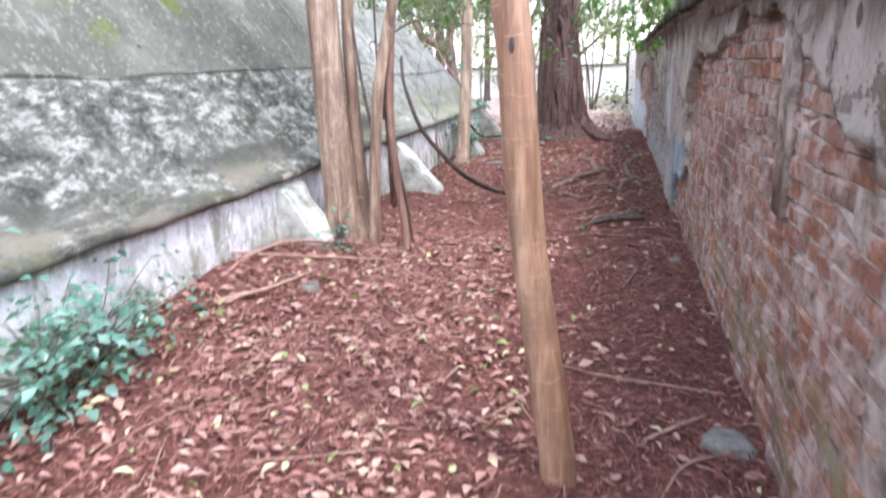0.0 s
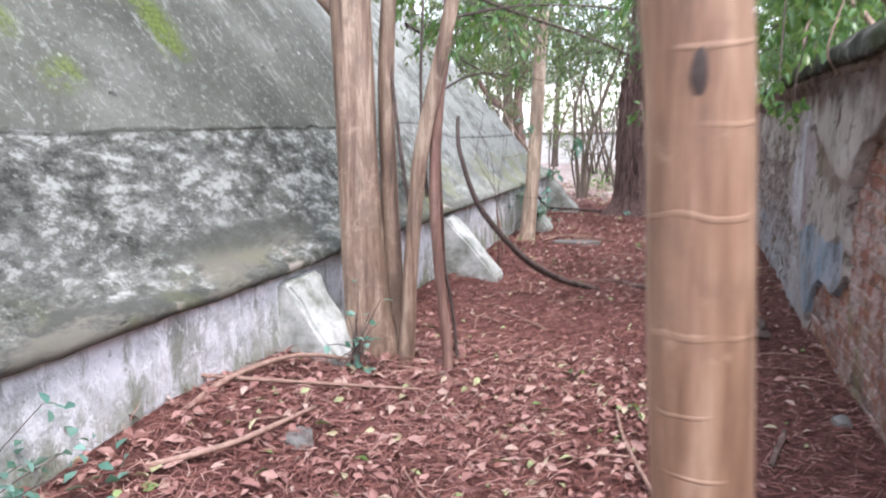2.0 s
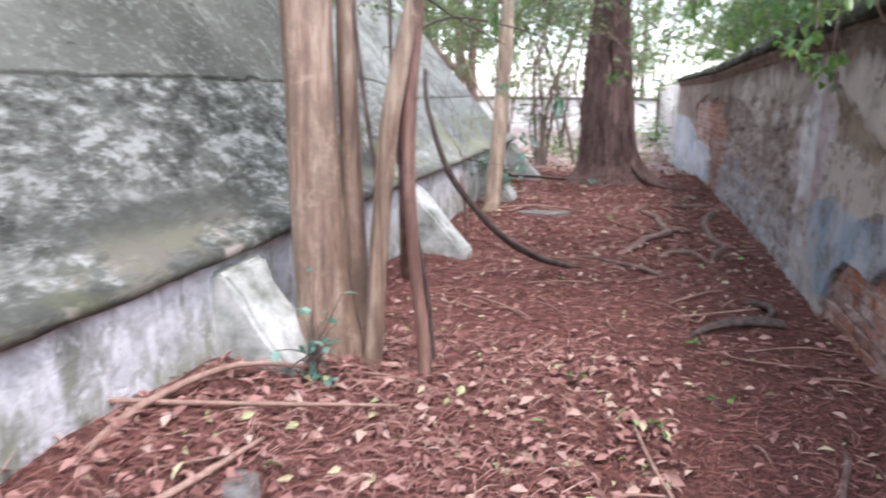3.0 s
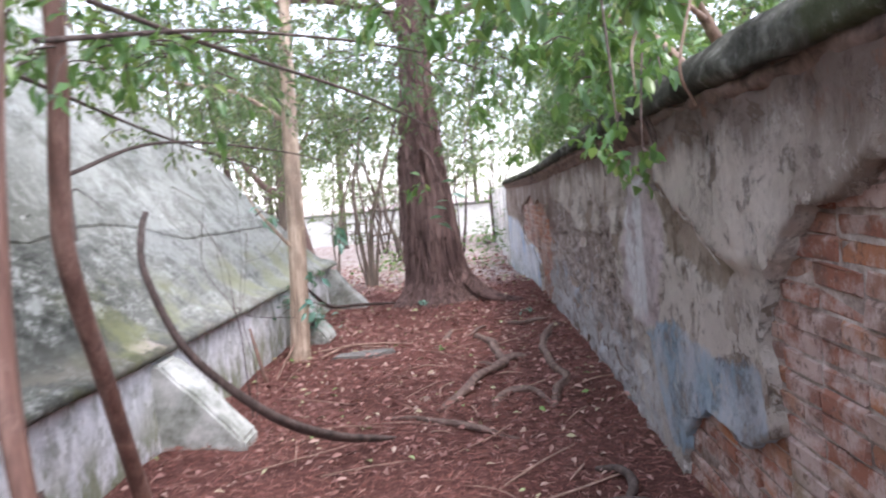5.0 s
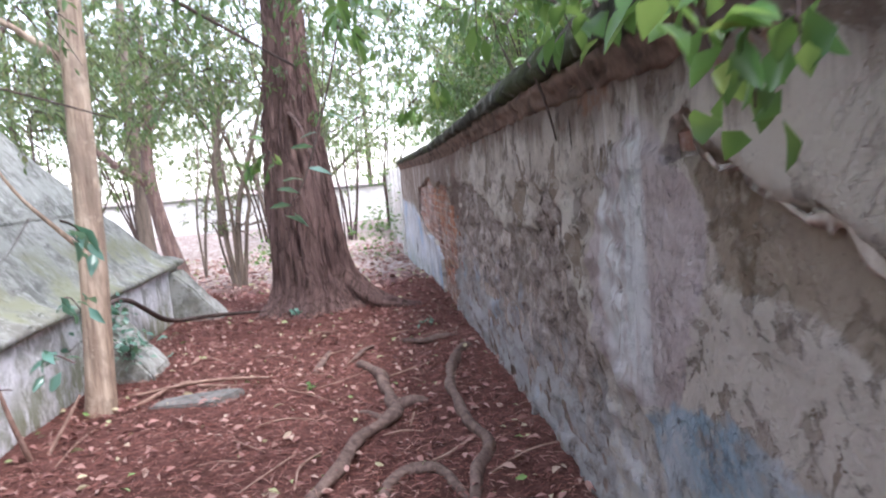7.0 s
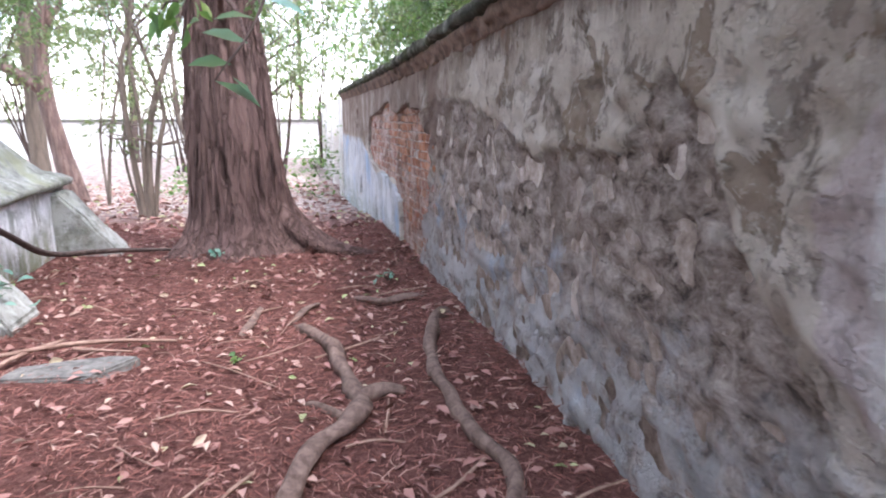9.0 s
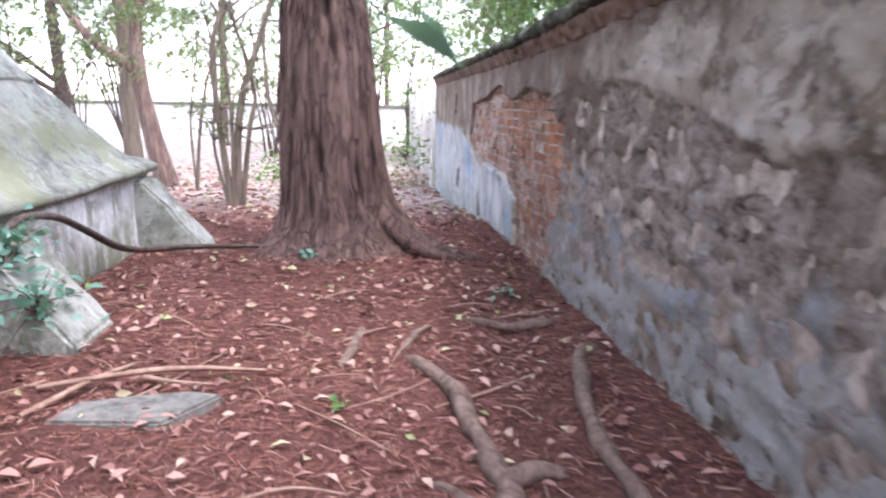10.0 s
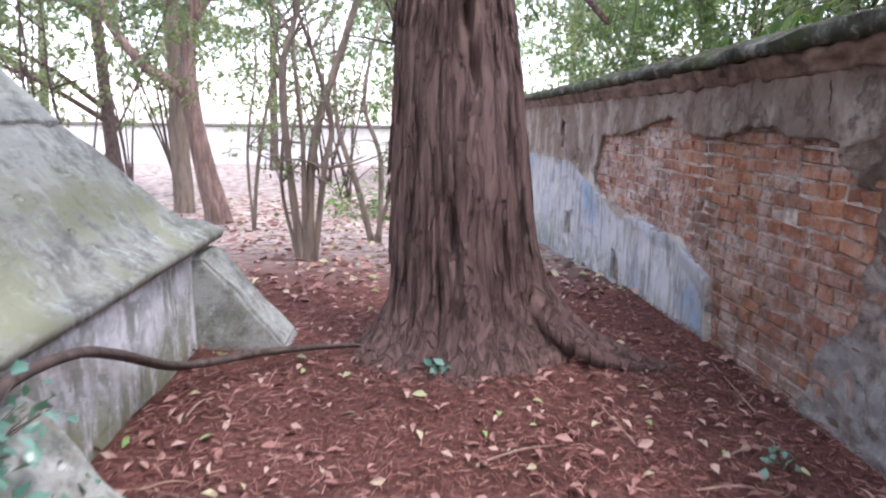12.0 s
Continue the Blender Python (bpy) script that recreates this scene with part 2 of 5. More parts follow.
def mat_whitewash():
    k = Mat("stained_whitewash", 0.88, 0.15)
    a, fine = k.noise(4.2, 9, 0.74, warp=0.3), k.noise(40, 5, 0.7)
    c = k.ramp(a, [(0.36, (0.36, 0.37, 0.34)), (0.47, (0.60, 0.605, 0.60)), (0.58, (0.78, 0.78, 0.79))])
    c = k.mix(k.step(k.noise(1.9, 7, 0.72), 0.50, 0.62, 0, 0.75), c, (0.33, 0.335, 0.29))
    fleck = k.noise(11, 8, 0.75, k.scaled(k.pos, 1, 1.1, 0.6), 0.5)
    c = k.mix(k.step(fleck, 0.52, 0.57, 0, 0.8), c, (0.88, 0.88, 0.88))
    grime = k.noise(7, 7, 0.7, k.scaled(k.pos, 1, 1, 0.35), 0.3)
    c = k.mix(k.step(grime, 0.54, 0.64, 0, 0.75), c, (0.25, 0.26, 0.19))
    foot = k.op("MULTIPLY", k.step(k.axis(2), 0.30, -0.05), k.step(k.noise(6, 6, 0.7, k.scaled(k.pos, 1, 1, 0.4)), 0.42, 0.56, 0, 0.8))
    c = k.mix(foot, c, (0.22, 0.235, 0.12))
    c = k.mix(k.step(k.noise(19, 8, 0.8), 0.58, 0.66, 0, 0.6), c, (0.17, 0.18, 0.14))
    k.bump(k.op("ADD", fleck, k.op("ADD", a, fine)), 0.7, 0.02)
    return k.done(c)


def mat_plaster():
    k = Mat("flaking_wall_plaster", 0.92, 0.12)
    y, z = k.axis(1), k.axis(2)
    a, m, f = k.noise(1.5, 8, 0.68, warp=0.3), k.noise(7, 9, 0.74, warp=0.3), k.noise(45, 6, 0.7)
    c = k.ramp(a, [(0.36, (0.37, 0.305, 0.255)), (0.48, (0.55, 0.475, 0.41)), (0.62, (0.68, 0.60, 0.525))])
    c = k.mix(k.step(m, 0.53, 0.63, 0, 0.65), c, (0.25, 0.20, 0.175))
    # thin skins that flaked off: crisp-edged paler and darker plates
    skin = k.noise(1.9, 9, 0.66, warp=0.5)
    up = k.step(skin, 0.500, 0.512)
    c = k.mix(k.op("MULTIPLY", up, 0.75), c, (0.70, 0.63, 0.56))
    gone = k.step(k.noise(2.7, 9, 0.68, warp=0.5), 0.575, 0.588)
    c = k.mix(k.op("MULTIPLY", gone, 0.8), c, (0.29, 0.215, 0.16))
    blot = k.noise(4.5, 9, 0.72, warp=0.4)
    c = k.mix(k.step(blot, 0.555, 0.60, 0, 0.6), c, (0.22, 0.17, 0.14))
    c = k.mix(k.step(blot, 0.43, 0.40, 0, 0.5), c, (0.66, 0.59, 0.53))
    pit = k.op("MULTIPLY", k.step(k.cells(4.5, k.scaled(k.pos, 1, 1, 0.7)), 0.11, 0.07), k.step(k.noise(2.9, 3), 0.48, 0.54))
    c = k.mix(k.op("MULTIPLY", pit, 0.8), c, (0.07, 0.055, 0.048))
    stain = k.noise(1.1, 6, 0.65, k.scaled(k.pos, 1, 1, 0.6), 0.4)
    c = k.mix(k.step(stain, 0.54, 0.70, 0, 0.45), c, (0.25, 0.19, 0.155))
    tan = k.field("tan_coat", 0.01, 0.05, 6)
    c = k.mix(k.op("MULTIPLY", tan, 0.65), c, k.ramp(m, [(0.36, (0.20, 0.145, 0.10)), (0.5, (0.33, 0.25, 0.175)), (0.64, (0.42, 0.335, 0.25))]))
    cream = k.field("cream_coat", 0.008, 0.03, 6)
    c = k.mix(k.op("MULTIPLY", cream, k.step(m, 0.66, 0.52, 0.3, 0.9)), c, (0.66, 0.59, 0.51))
    # coarse rubble coat with dark pockets
    rough = k.field("rubble_coat", 0.015, 0.10, 4)
    clod = k.noise(11, 8, 0.72, k.scaled(k.pos, 1, 0.8, 1.2), 0.35)
    rub = k.ramp(clod, [(0.36, (0.10, 0.075, 0.066)), (0.44, (0.33, 0.26, 0.225)), (0.54, (0.53, 0.44, 0.39)), (0.64, (0.70, 0.62, 0.57))])
    rub = k.mix(k.step(k.noise(1.3, 5), 0.48, 0.60, 0, 0.45), rub, (0.33, 0.26, 0.22))
    c = k.mix(rough, c, rub)
    damp = k.op("MULTIPLY", k.zone(7.3, 12.6, -0.4, 0.36, 0.2, 0.35), k.step(m, 0.42, 0.54, 0.2, 0.9))
    c = k.mix(damp, c, (0.62, 0.60, 0.60))
    mid_blue = k.op("MULTIPLY", k.zone(8.0, 12.3, 0.0, 0.62, 0.12, 0.35), k.step(k.noise(2.6, 6, 0.7), 0.52, 0.64, 0, 0.75))
    c = k.mix(mid_blue, c, k.ramp(m, [(0.40, (0.40, 0.48, 0.60)), (0.56, (0.62, 0.65, 0.70))]))
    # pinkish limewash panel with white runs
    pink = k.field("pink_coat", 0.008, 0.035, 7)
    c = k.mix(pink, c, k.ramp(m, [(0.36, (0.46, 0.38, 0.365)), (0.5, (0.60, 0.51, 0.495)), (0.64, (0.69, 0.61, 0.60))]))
    run = k.noise(10, 6, 0.6, k.scaled(k.pos, 1, 1.5, 0.07), 0.2)
    lime = k.op("MULTIPLY", k.zone(7.42, 7.82, 0.55, 1.42, 0.10, 0.06, 1.5), k.step(run, 0.44, 0.58, 0.0, 0.9))
    c = k.mix(lime, c, (0.86, 0.85, 0.85))
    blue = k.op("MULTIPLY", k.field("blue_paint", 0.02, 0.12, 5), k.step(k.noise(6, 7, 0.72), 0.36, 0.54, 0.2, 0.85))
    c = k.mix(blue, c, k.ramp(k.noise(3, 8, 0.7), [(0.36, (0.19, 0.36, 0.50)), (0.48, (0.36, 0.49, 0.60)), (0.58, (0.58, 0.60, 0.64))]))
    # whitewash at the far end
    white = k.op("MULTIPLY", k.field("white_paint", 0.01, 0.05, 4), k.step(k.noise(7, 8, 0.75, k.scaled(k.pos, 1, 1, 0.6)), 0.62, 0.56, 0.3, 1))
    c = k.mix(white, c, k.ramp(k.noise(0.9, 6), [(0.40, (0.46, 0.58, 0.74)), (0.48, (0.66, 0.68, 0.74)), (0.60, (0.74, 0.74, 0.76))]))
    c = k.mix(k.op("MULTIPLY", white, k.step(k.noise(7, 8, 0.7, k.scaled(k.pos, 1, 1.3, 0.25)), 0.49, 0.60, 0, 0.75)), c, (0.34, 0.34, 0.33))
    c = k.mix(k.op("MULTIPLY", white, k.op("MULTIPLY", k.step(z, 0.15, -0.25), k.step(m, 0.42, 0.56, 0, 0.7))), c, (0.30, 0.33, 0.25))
    # dark brown band under the coping, running down in tongues
    edge = k.op("ADD", z, k.op("MULTIPLY", k.noise(3.2, 7, 0.7, k.scaled(k.pos, 1, 1.3, 0.25)), 0.55))
    c = k.mix(k.step(edge, 1.61, 1.80, 0, 0.8), c, (0.15, 0.10, 0.078))
    rust = k.op("MULTIPLY", k.step(edge, 1.66, 1.80), k.step(k.noise(5, 6, 0.7), 0.54, 0.64, 0, 0.7))
    c = k.mix(rust, c, (0.27, 0.135, 0.085))
    high = k.op("MULTIPLY", k.zone(11.3, 22, 0.78, 1.8, 0.1, 0.2), k.step(k.noise(2.4, 8, 0.72, k.scaled(k.pos, 1, 1, 0.6)), 0.36, 0.56, 0.3, 0.85))
    c = k.mix(high, c, (0.25, 0.175, 0.145))
    slit = k.op("MULTIPLY", k.step(k.noise(14, 3, 0.6, k.scaled(k.pos, 1, 1, 0.28)), 0.70, 0.73), k.step(z, 1.1, 1.3))
    c = k.mix(k.op("MULTIPLY", slit, 0.85), c, (0.045, 0.035, 0.03))
    c = k.mix(k.step(k.noise(20, 8, 0.78), 0.60, 0.67, 0, 0.6), c, (0.14, 0.11, 0.095))
    lay = k.op("SUBTRACT", k.op("MULTIPLY", up, 0.9), k.op("ADD", k.op("MULTIPLY", gone, 0.9), k.op("ADD", slit, k.op("ADD", pit, k.step(blot, 0.555, 0.60, 0, 0.5)))))
    k.bump(k.op("ADD", lay, k.op("ADD", k.op("MULTIPLY", m, 1.3), k.op("ADD", f, k.op("MULTIPLY", k.op("MULTIPLY", rough, clod), 3.0)))), 1.0, 0.03)
    return k.done(c)


def mat_brick():
    k = Mat("old_brick", 0.92, 0.12)
    r = k.random()
    c = k.ramp(r, [(0, (0.22, 0.095, 0.062)), (0.3, (0.33, 0.145, 0.10)), (0.55, (0.27, 0.165, 0.135)), (0.78, (0.41, 0.18, 0.095)), (1, (0.33, 0.25, 0.215))])
    n = k.noise(6, 6, 0.7)
    c = k.mix(k.step(n, 0.42, 0.60, 0, 0.85), c, (0.52, 0.41, 0.37))
    c = k.mix(k.step(k.noise(2.1, 6, 0.7), 0.52, 0.62, 0, 0.75), c, (0.17, 0.12, 0.10))
    c = k.mix(k.op("MULTIPLY", k.zone(11.4, 14.0, 0.62, 1.12, 0.10, 0.25, 2.0), k.step(k.noise(5, 5), 0.42, 0.58, 0, 0.55)), c, (0.44, 0.18, 0.085))
    c = k.mix(k.step(k.noise(26, 5, 0.7), 0.52, 0.66, 0, 0.7), c, (0.13, 0.085, 0.07))
    c = k.mix(k.step(k.noise(60, 4, 0.7), 0.58, 0.70, 0, 0.5), c, (0.45, 0.38, 0.35))
    c = k.mix(k.op("MULTIPLY", k.zone(0, 5.8, -0.3, 0.35, 0.15, 0.35), k.step(k.noise(3.5, 5), 0.48, 0.62, 0, 0.7)), c, (0.19, 0.175, 0.085))
    k.bump(k.noise(55, 6, 0.75), 0.8, 0.012)
    return k.done(c)


def mat_mortar():
    k = Mat("crumbling_mortar", 0.95, 0.1)
    n = k.noise(9, 6, 0.7)
    c = k.ramp(n, [(0.36, (0.17, 0.13, 0.11)), (0.5, (0.34, 0.275, 0.24)), (0.64, (0.54, 0.46, 0.42))])
    k.bump(k.noise(60, 5, 0.7), 0.8, 0.012)
    return k.done(c)


def mat_cap():
    k = Mat("mossy_coping_render", 0.95, 0.1)
    n, f = k.noise(4.5, 8, 0.72), k.noise(35, 6, 0.7)
    c = k.ramp(n, [(0.36, (0.032, 0.032, 0.025)), (0.5, (0.075, 0.075, 0.06)), (0.63, (0.165, 0.162, 0.135))])
    c = k.mix(k.step(k.noise(1.6, 6, 0.7), 0.48, 0.60, 0, 0.65), c, (0.075, 0.092, 0.04))
    c = k.mix(k.step(k.noise(9, 8, 0.75), 0.56, 0.64, 0, 0.6), c, (0.30, 0.30, 0.265))
    c = k.mix(k.step(k.noise(1.9, 6, 0.7), 0.58, 0.66, 0, 0.5), c, (0.17, 0.115, 0.085))
    k.bump(k.op("ADD", n, f), 0.9, 0.03)
    return k.done(c)


def mat_plain(name, a, b, scale=8, rough=0.9, stretch=(1, 1, 1), bump=0.5):
    k = Mat(name, rough, 0.2)
    n = k.noise(scale, 6, 0.7, k.scaled(k.pos, *stretch))
    k.bump(n, bump, 0.015)
    return k.done(k.ramp(n, [(0.32, a), (0.68, b)]))


MOSS = ((5.05, 5.35, 2.12, 2.34), (5.30, 5.62, 1.80, 2.16), (4.05, 4.32, 1.80, 1.95), (4.30, 4.50, 1.50, 1.60))
SOIL, NEEDLE, DRYLEAF = mat_soil(), mat_needles(), mat_dry_leaf()
YEW, STRAW = mat_yew(), mat_straw()
TAN_BARK = mat_smooth_bark("tan_smooth_bark", (0.155, 0.085, 0.052), (0.30, 0.172, 0.108), (0.46, 0.30, 0.20))
PALE_BARK = mat_smooth_bark("pale_cream_bark", (0.15, 0.105, 0.075), (0.38, 0.28, 0.205), (0.56, 0.45, 0.34), False)
FLUTED_BARK = mat_smooth_bark("reddish_grey_bark", (0.09, 0.052, 0.042), (0.17, 0.108, 0.09), (0.26, 0.18, 0.15), False)
GREY_BARK = mat_smooth_bark("pale_flaking_bark", (0.10, 0.064, 0.046), (0.24, 0.160, 0.113), (0.40, 0.30, 0.22), False)
RED_BARK = mat_smooth_bark("reddish_stem_bark", (0.10, 0.055, 0.042), (0.19, 0.105, 0.08), (0.29, 0.18, 0.14), False)
YEWROOT = mat_plain("evergreen_root_bark", (0.06, 0.037, 0.031), (0.19, 0.12, 0.10), 13)
# darker grey bark: the backlit look of far stems is put into its colour
BACKLIT_BARK = mat_plain("backlit_grey_bark", (0.10, 0.08, 0.062), (0.25, 0.20, 0.16), 14, 0.9, (1, 1, 0.15))
DARK_BARK = mat_plain("dark_branch_bark", (0.045, 0.034, 0.03), (0.15, 0.11, 0.095), 22, 0.85, (1, 1, 0.5))
ROOT = mat_plain("root_bark", (0.085, 0.055, 0.045), (0.25, 0.175, 0.145), 18)
TWIG = mat_plain("bare_twig", (0.20, 0.12, 0.09), (0.42, 0.28, 0.22), 15)
CONCRETE, WHITEWASH, PLASTER = mat_concrete(), mat_whitewash(), mat_plaster()
BRICK, MORTAR, CAP = mat_brick(), mat_mortar(), mat_cap()
# the course's dark brown has the coping's shadow put into it
CORBEL = mat_plain("shaded_brick_course", (0.05, 0.034, 0.028), (0.25, 0.165, 0.13), 6)
BUTTRESS = mat_plain("worn_limewashed_render", (0.19, 0.205, 0.165), (0.66, 0.66, 0.62), 5)
STONE = mat_plain("grey_stone", (0.075, 0.073, 0.068), (0.25, 0.24, 0.22), 14)
GREEN = mat_leaf("broad_green_leaves", [(0, (0.045, 0.11, 0.035)), (0.4, (0.085, 0.19, 0.055)), (0.8, (0.13, 0.26, 0.075)), (1, (0.28, 0.34, 0.10))])
DARKGREEN = mat_leaf("dark_evergreen_leaves", [(0, (0.035, 0.075, 0.035)), (0.5, (0.065, 0.13, 0.055)), (1, (0.13, 0.21, 0.09))], 0.45)
FARGREEN = mat_leaf("far_foliage", [(0, (0.07, 0.095, 0.05)), (0.5, (0.13, 0.168, 0.088)), (0.85, (0.215, 0.25, 0.14)), (1, (0.30, 0.24, 0.15))], 0.5, 0.45)
IVY = mat_leaf("bluish_ivy_leaves", [(0, (0.07, 0.19, 0.14)), (0.5, (0.13, 0.28, 0.22)), (1, (0.24, 0.40, 0.33))], 0.3)
EDGE = mat_plain("pale_lime_edge", (0.40, 0.35, 0.31), (0.66, 0.61, 0.56), 20)
PALEWALL = mat_plain("pale_far_wall", (0.55, 0.54, 0.50), (0.80, 0.79, 0.76), 3)


# ---- mesh kit ----
def mesh_of(verts, faces, smooth=True):
    me = bpy.data.meshes.new("mesh")
    me.from_pydata([tuple(map(float, v)) for v in verts], [], [tuple(map(int, f)) for f in faces])
    me.polygons.foreach_set("use_smooth", [smooth] * len(me.polygons))
    me.update()
    return me


def part(name, me, material, parent=None, label=""):
    ob = new(name, me)
    if material and not me.materials:
        me.materials.append(material)
    if parent is not None:
        ob.parent = parent
    return tagged(ob, label) if label else ob


def thing(name, label, category, at=(0, 0, 0), group="", kind=""):
    ob = new(name)
    ob.location = at
    ob.empty_display_size = 0.2
    return tagged(ob, label, category, group, kind)


def n3(x, y, z=0.0):
    return noise.noise((float(x), float(y), float(z)))


def spline(points, per=6):
    """Catmull-Rom through points (rows of any width)."""
    p = np.array(points, float)
    p = np.vstack([2 * p[0] - p[1], p, 2 * p[-1] - p[-2]])
    out = []
    for i in range(1, len(p) - 2):
        for s in np.arange(per) / per:
            a, b, c, d = p[i - 1], p[i], p[i + 1], p[i + 2]
            out.append(0.5 * (2 * b + (c - a) * s + (2 * a - 5 * b + 4 * c - d) * s * s + (3 * b - a - 3 * c + d) * s ** 3))
    out.append(p[-2])
    return np.array(out)


def tube(points, segs=10, per=6, rough=0.06, flutes=0, flute=0.0, freq=7.0, seed=0.0, cap=True):
    """A tapered limb through rows of (x, y, z, radius), with an uneven skin."""
    q = spline(points, per)
    verts, faces = [], []
    side = Vector((1, 0, 0))
    for i, (x, y, z, r) in enumerate(q):
        d = Vector(q[min(i + 1, len(q) - 1)][:3] - q[max(i - 1, 0)][:3])
        d = d.normalized() if d.length > 1e-9 else Vector((0, 0, 1))
        side = (side - d * side.dot(d))
        side = side.normalized() if side.length > 1e-4 else d.orthogonal().normalized()
        up = d.cross(side)
        for j in range(segs):
            a = 2 * math.pi * j / segs
            o = side * math.cos(a) + up * math.sin(a)
            k = r * (1 + rough * n3(o.x * 1.7 + seed, o.y * 1.7 + x, z * freq * 0.3 + o.z) * 2 + flute * math.cos(flutes * a + seed))
            verts.append((x + o.x * k, y + o.y * k, z + o.z * k))
        if i:
            b = (i - 1) * segs
            faces += [(b + j, b + (j + 1) % segs, b + segs + (j + 1) % segs, b + segs + j) for j in range(segs)]
    if cap:
        verts.append(tuple(q[-1][:3] + np.array((0, 0, 0))))
        t, b = len(verts) - 1, (len(q) - 1) * segs
        faces += [(b + j, b + (j + 1) % segs, t) for j in range(segs)]
    return verts, faces


def joined(pieces):
    verts, faces = [], []
    for v, f in pieces:
        o = len(verts)
        verts += list(v)
        faces += [tuple(i + o for i in g) for g in f]
    return verts, faces


def leaf_mesh(places, ways, sizes, width=0.42, fold=0.25, droop=0.15, seed=1):
    """Many folded, pointed leaves in one mesh: rows of place, way of the tip, length."""
    r = np.random.default_rng(seed)
    n = len(places)
    places, ways, sizes = np.asarray(places, float), np.asarray(ways, float), np.asarray(sizes, float)[:, None]
    ways = ways / (np.linalg.norm(ways, axis=1, keepdims=True) + 1e-9)
    up = r.normal(0, 0.55, (n, 3)) + (0, 0, 1)
    side = np.cross(ways, up)
    side /= np.linalg.norm(side, axis=1, keepdims=True) + 1e-9
    nor = np.cross(side, ways)
    w = width * sizes * r.uniform(0.8, 1.2, (n, 1))
    base, tip = places, places + ways * sizes - nor * sizes * droop
    mid = places + ways * sizes * 0.45
    l1, r1 = mid - side * w * 0.5 + nor * w * fold, mid + side * w * 0.5 + nor * w * fold
    q = places + ways * sizes * 0.78 - nor * sizes * droop * 0.4
    l2, r2 = q - side * w * 0.3 + nor * w * fold * 0.6, q + side * w * 0.3 + nor * w * fold * 0.6
    verts = np.stack([base, l1, l2, tip, r2, r1, mid], 1).reshape(-1, 3)
    o = np.arange(n)[:, None] * 7
    tris = np.concatenate([o + (0, 6, 1), o + (0, 5, 6), o + (1, 6, 2), o + (6, 5, 4), o + (6, 3, 2), o + (6, 4, 3)], 0)
    me = bpy.data.meshes.new("mesh")
    me.vertices.add(len(verts))
    me.vertices.foreach_set("co", verts.ravel())
    me.loops.add(tris.size)
    me.loops.foreach_set("vertex_index", tris.ravel().astype(np.int32))
    me.polygons.add(len(tris))
    me.polygons.foreach_set("loop_start", np.arange(len(tris), dtype=np.int32) * 3)
    me.update()
    me.validate()
    return me


# ---- ground ----
def sm(x, a, b):
    t = np.clip((x - a) / (b - a), 0, 1)
    return t * t * (3 - 2 * t)


def ground_z(x, y):
    """Height of the litter-covered ground."""
    x, y = np.asarray(x, float), np.asarray(y, float)
    z = -0.19 + 0.07 * sm(x, -0.3, 0.5) * sm(y, 18, 12) + 0.06 * sm(x, -1.6, -2.6)
    z = z + 0.20 * sm(x, -1.3, -2.7) * np.exp(-((y - 4.2) / 1.3) ** 2) - 0.32 * sm(y, 14, 21)
    z = z + 0.10 * np.exp(-(((x + 1.05) / 1.0) ** 2 + ((y - 13.4) / 1.0) ** 2))
    return z + 0.012 * np.sin(3.1 * x + 1.3 * y) + 0.010 * np.sin(5.3 * y - 2.2 * x)


def gz(x, y):
    return float(ground_z(x, y))


def grid_mesh(xs, ys, zf):
    X, Y = np.meshgrid(xs, ys)
    Z = zf(X, Y)
    v = np.stack([X, Y, Z], -1).reshape(-1, 3)
    w = len(xs)
    f = [(j * w + i, j * w + i + 1, (j + 1) * w + i + 1, (j + 1) * w + i) for j in range(len(ys) - 1) for i in range(w - 1)]
    return mesh_of(v, f)


gx = np.concatenate([[-600, -200, -80, -40, -20, -12, -8], np.arange(-6, 2.01, 0.12), [4, 8, 14, 30, 80, 200, 600]])
gy = np.concatenate([[-400, -150, -60, -25, -10, -5], np.arange(-3, 26, 0.12), [28, 32, 40, 60, 120, 300, 900]])


def lumpy(X, Y):
    z = ground_z(X, Y)
    near = (np.abs(X) < 6.5) & (Y > -4) & (Y < 26)
    for i, j in np.argwhere(near):
        z[i, j] += 0.018 * n3(X[i, j] * 3, Y[i, j] * 3) + 0.012 * n3(X[i, j] * 9, Y[i, j] * 9, 4)
    return z


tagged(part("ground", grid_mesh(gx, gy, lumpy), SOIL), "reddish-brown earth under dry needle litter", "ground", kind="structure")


# ---- boundary wall ----
FACE = 0.45
BARE_NEAR = [(-3, -0.5), (-3, 1.45), (1.5, 1.50), (2.6, 1.45), (3.7, 1.47), (4.7, 1.31), (5.25, 1.33), (5.73, 1.15), (5.97, 0.85), (5.9, 0.45), (6.2, 0.28), (6.6, 0.36), (6.9, 0.08), (7.05, -0.5)]
BARE_FAR = [(12.0, 0.95), (12.05, 0.4), (12.3, 0.15), (12.6, -0.5), (13.4, -0.5), (13.42, 0.25), (13.9, 0.42), (15, 0.47), (16, 0.55), (16.15, 0.75), (15.9, 1.1), (15.0, 1.15), (14.2, 1.28), (13.6, 1.1), (12.8, 1.2), (12.3, 1.12)]
PATCH = [(0.5, 1.0), (0.5, 1.7), (2.95, 1.7), (2.87, 1.51), (2.72, 1.44), (2.58, 1.30), (2.45, 1.27), (2.38, 1.21), (2.28, 1.24), (2.15, 1.10), (1.7, 1.05)]
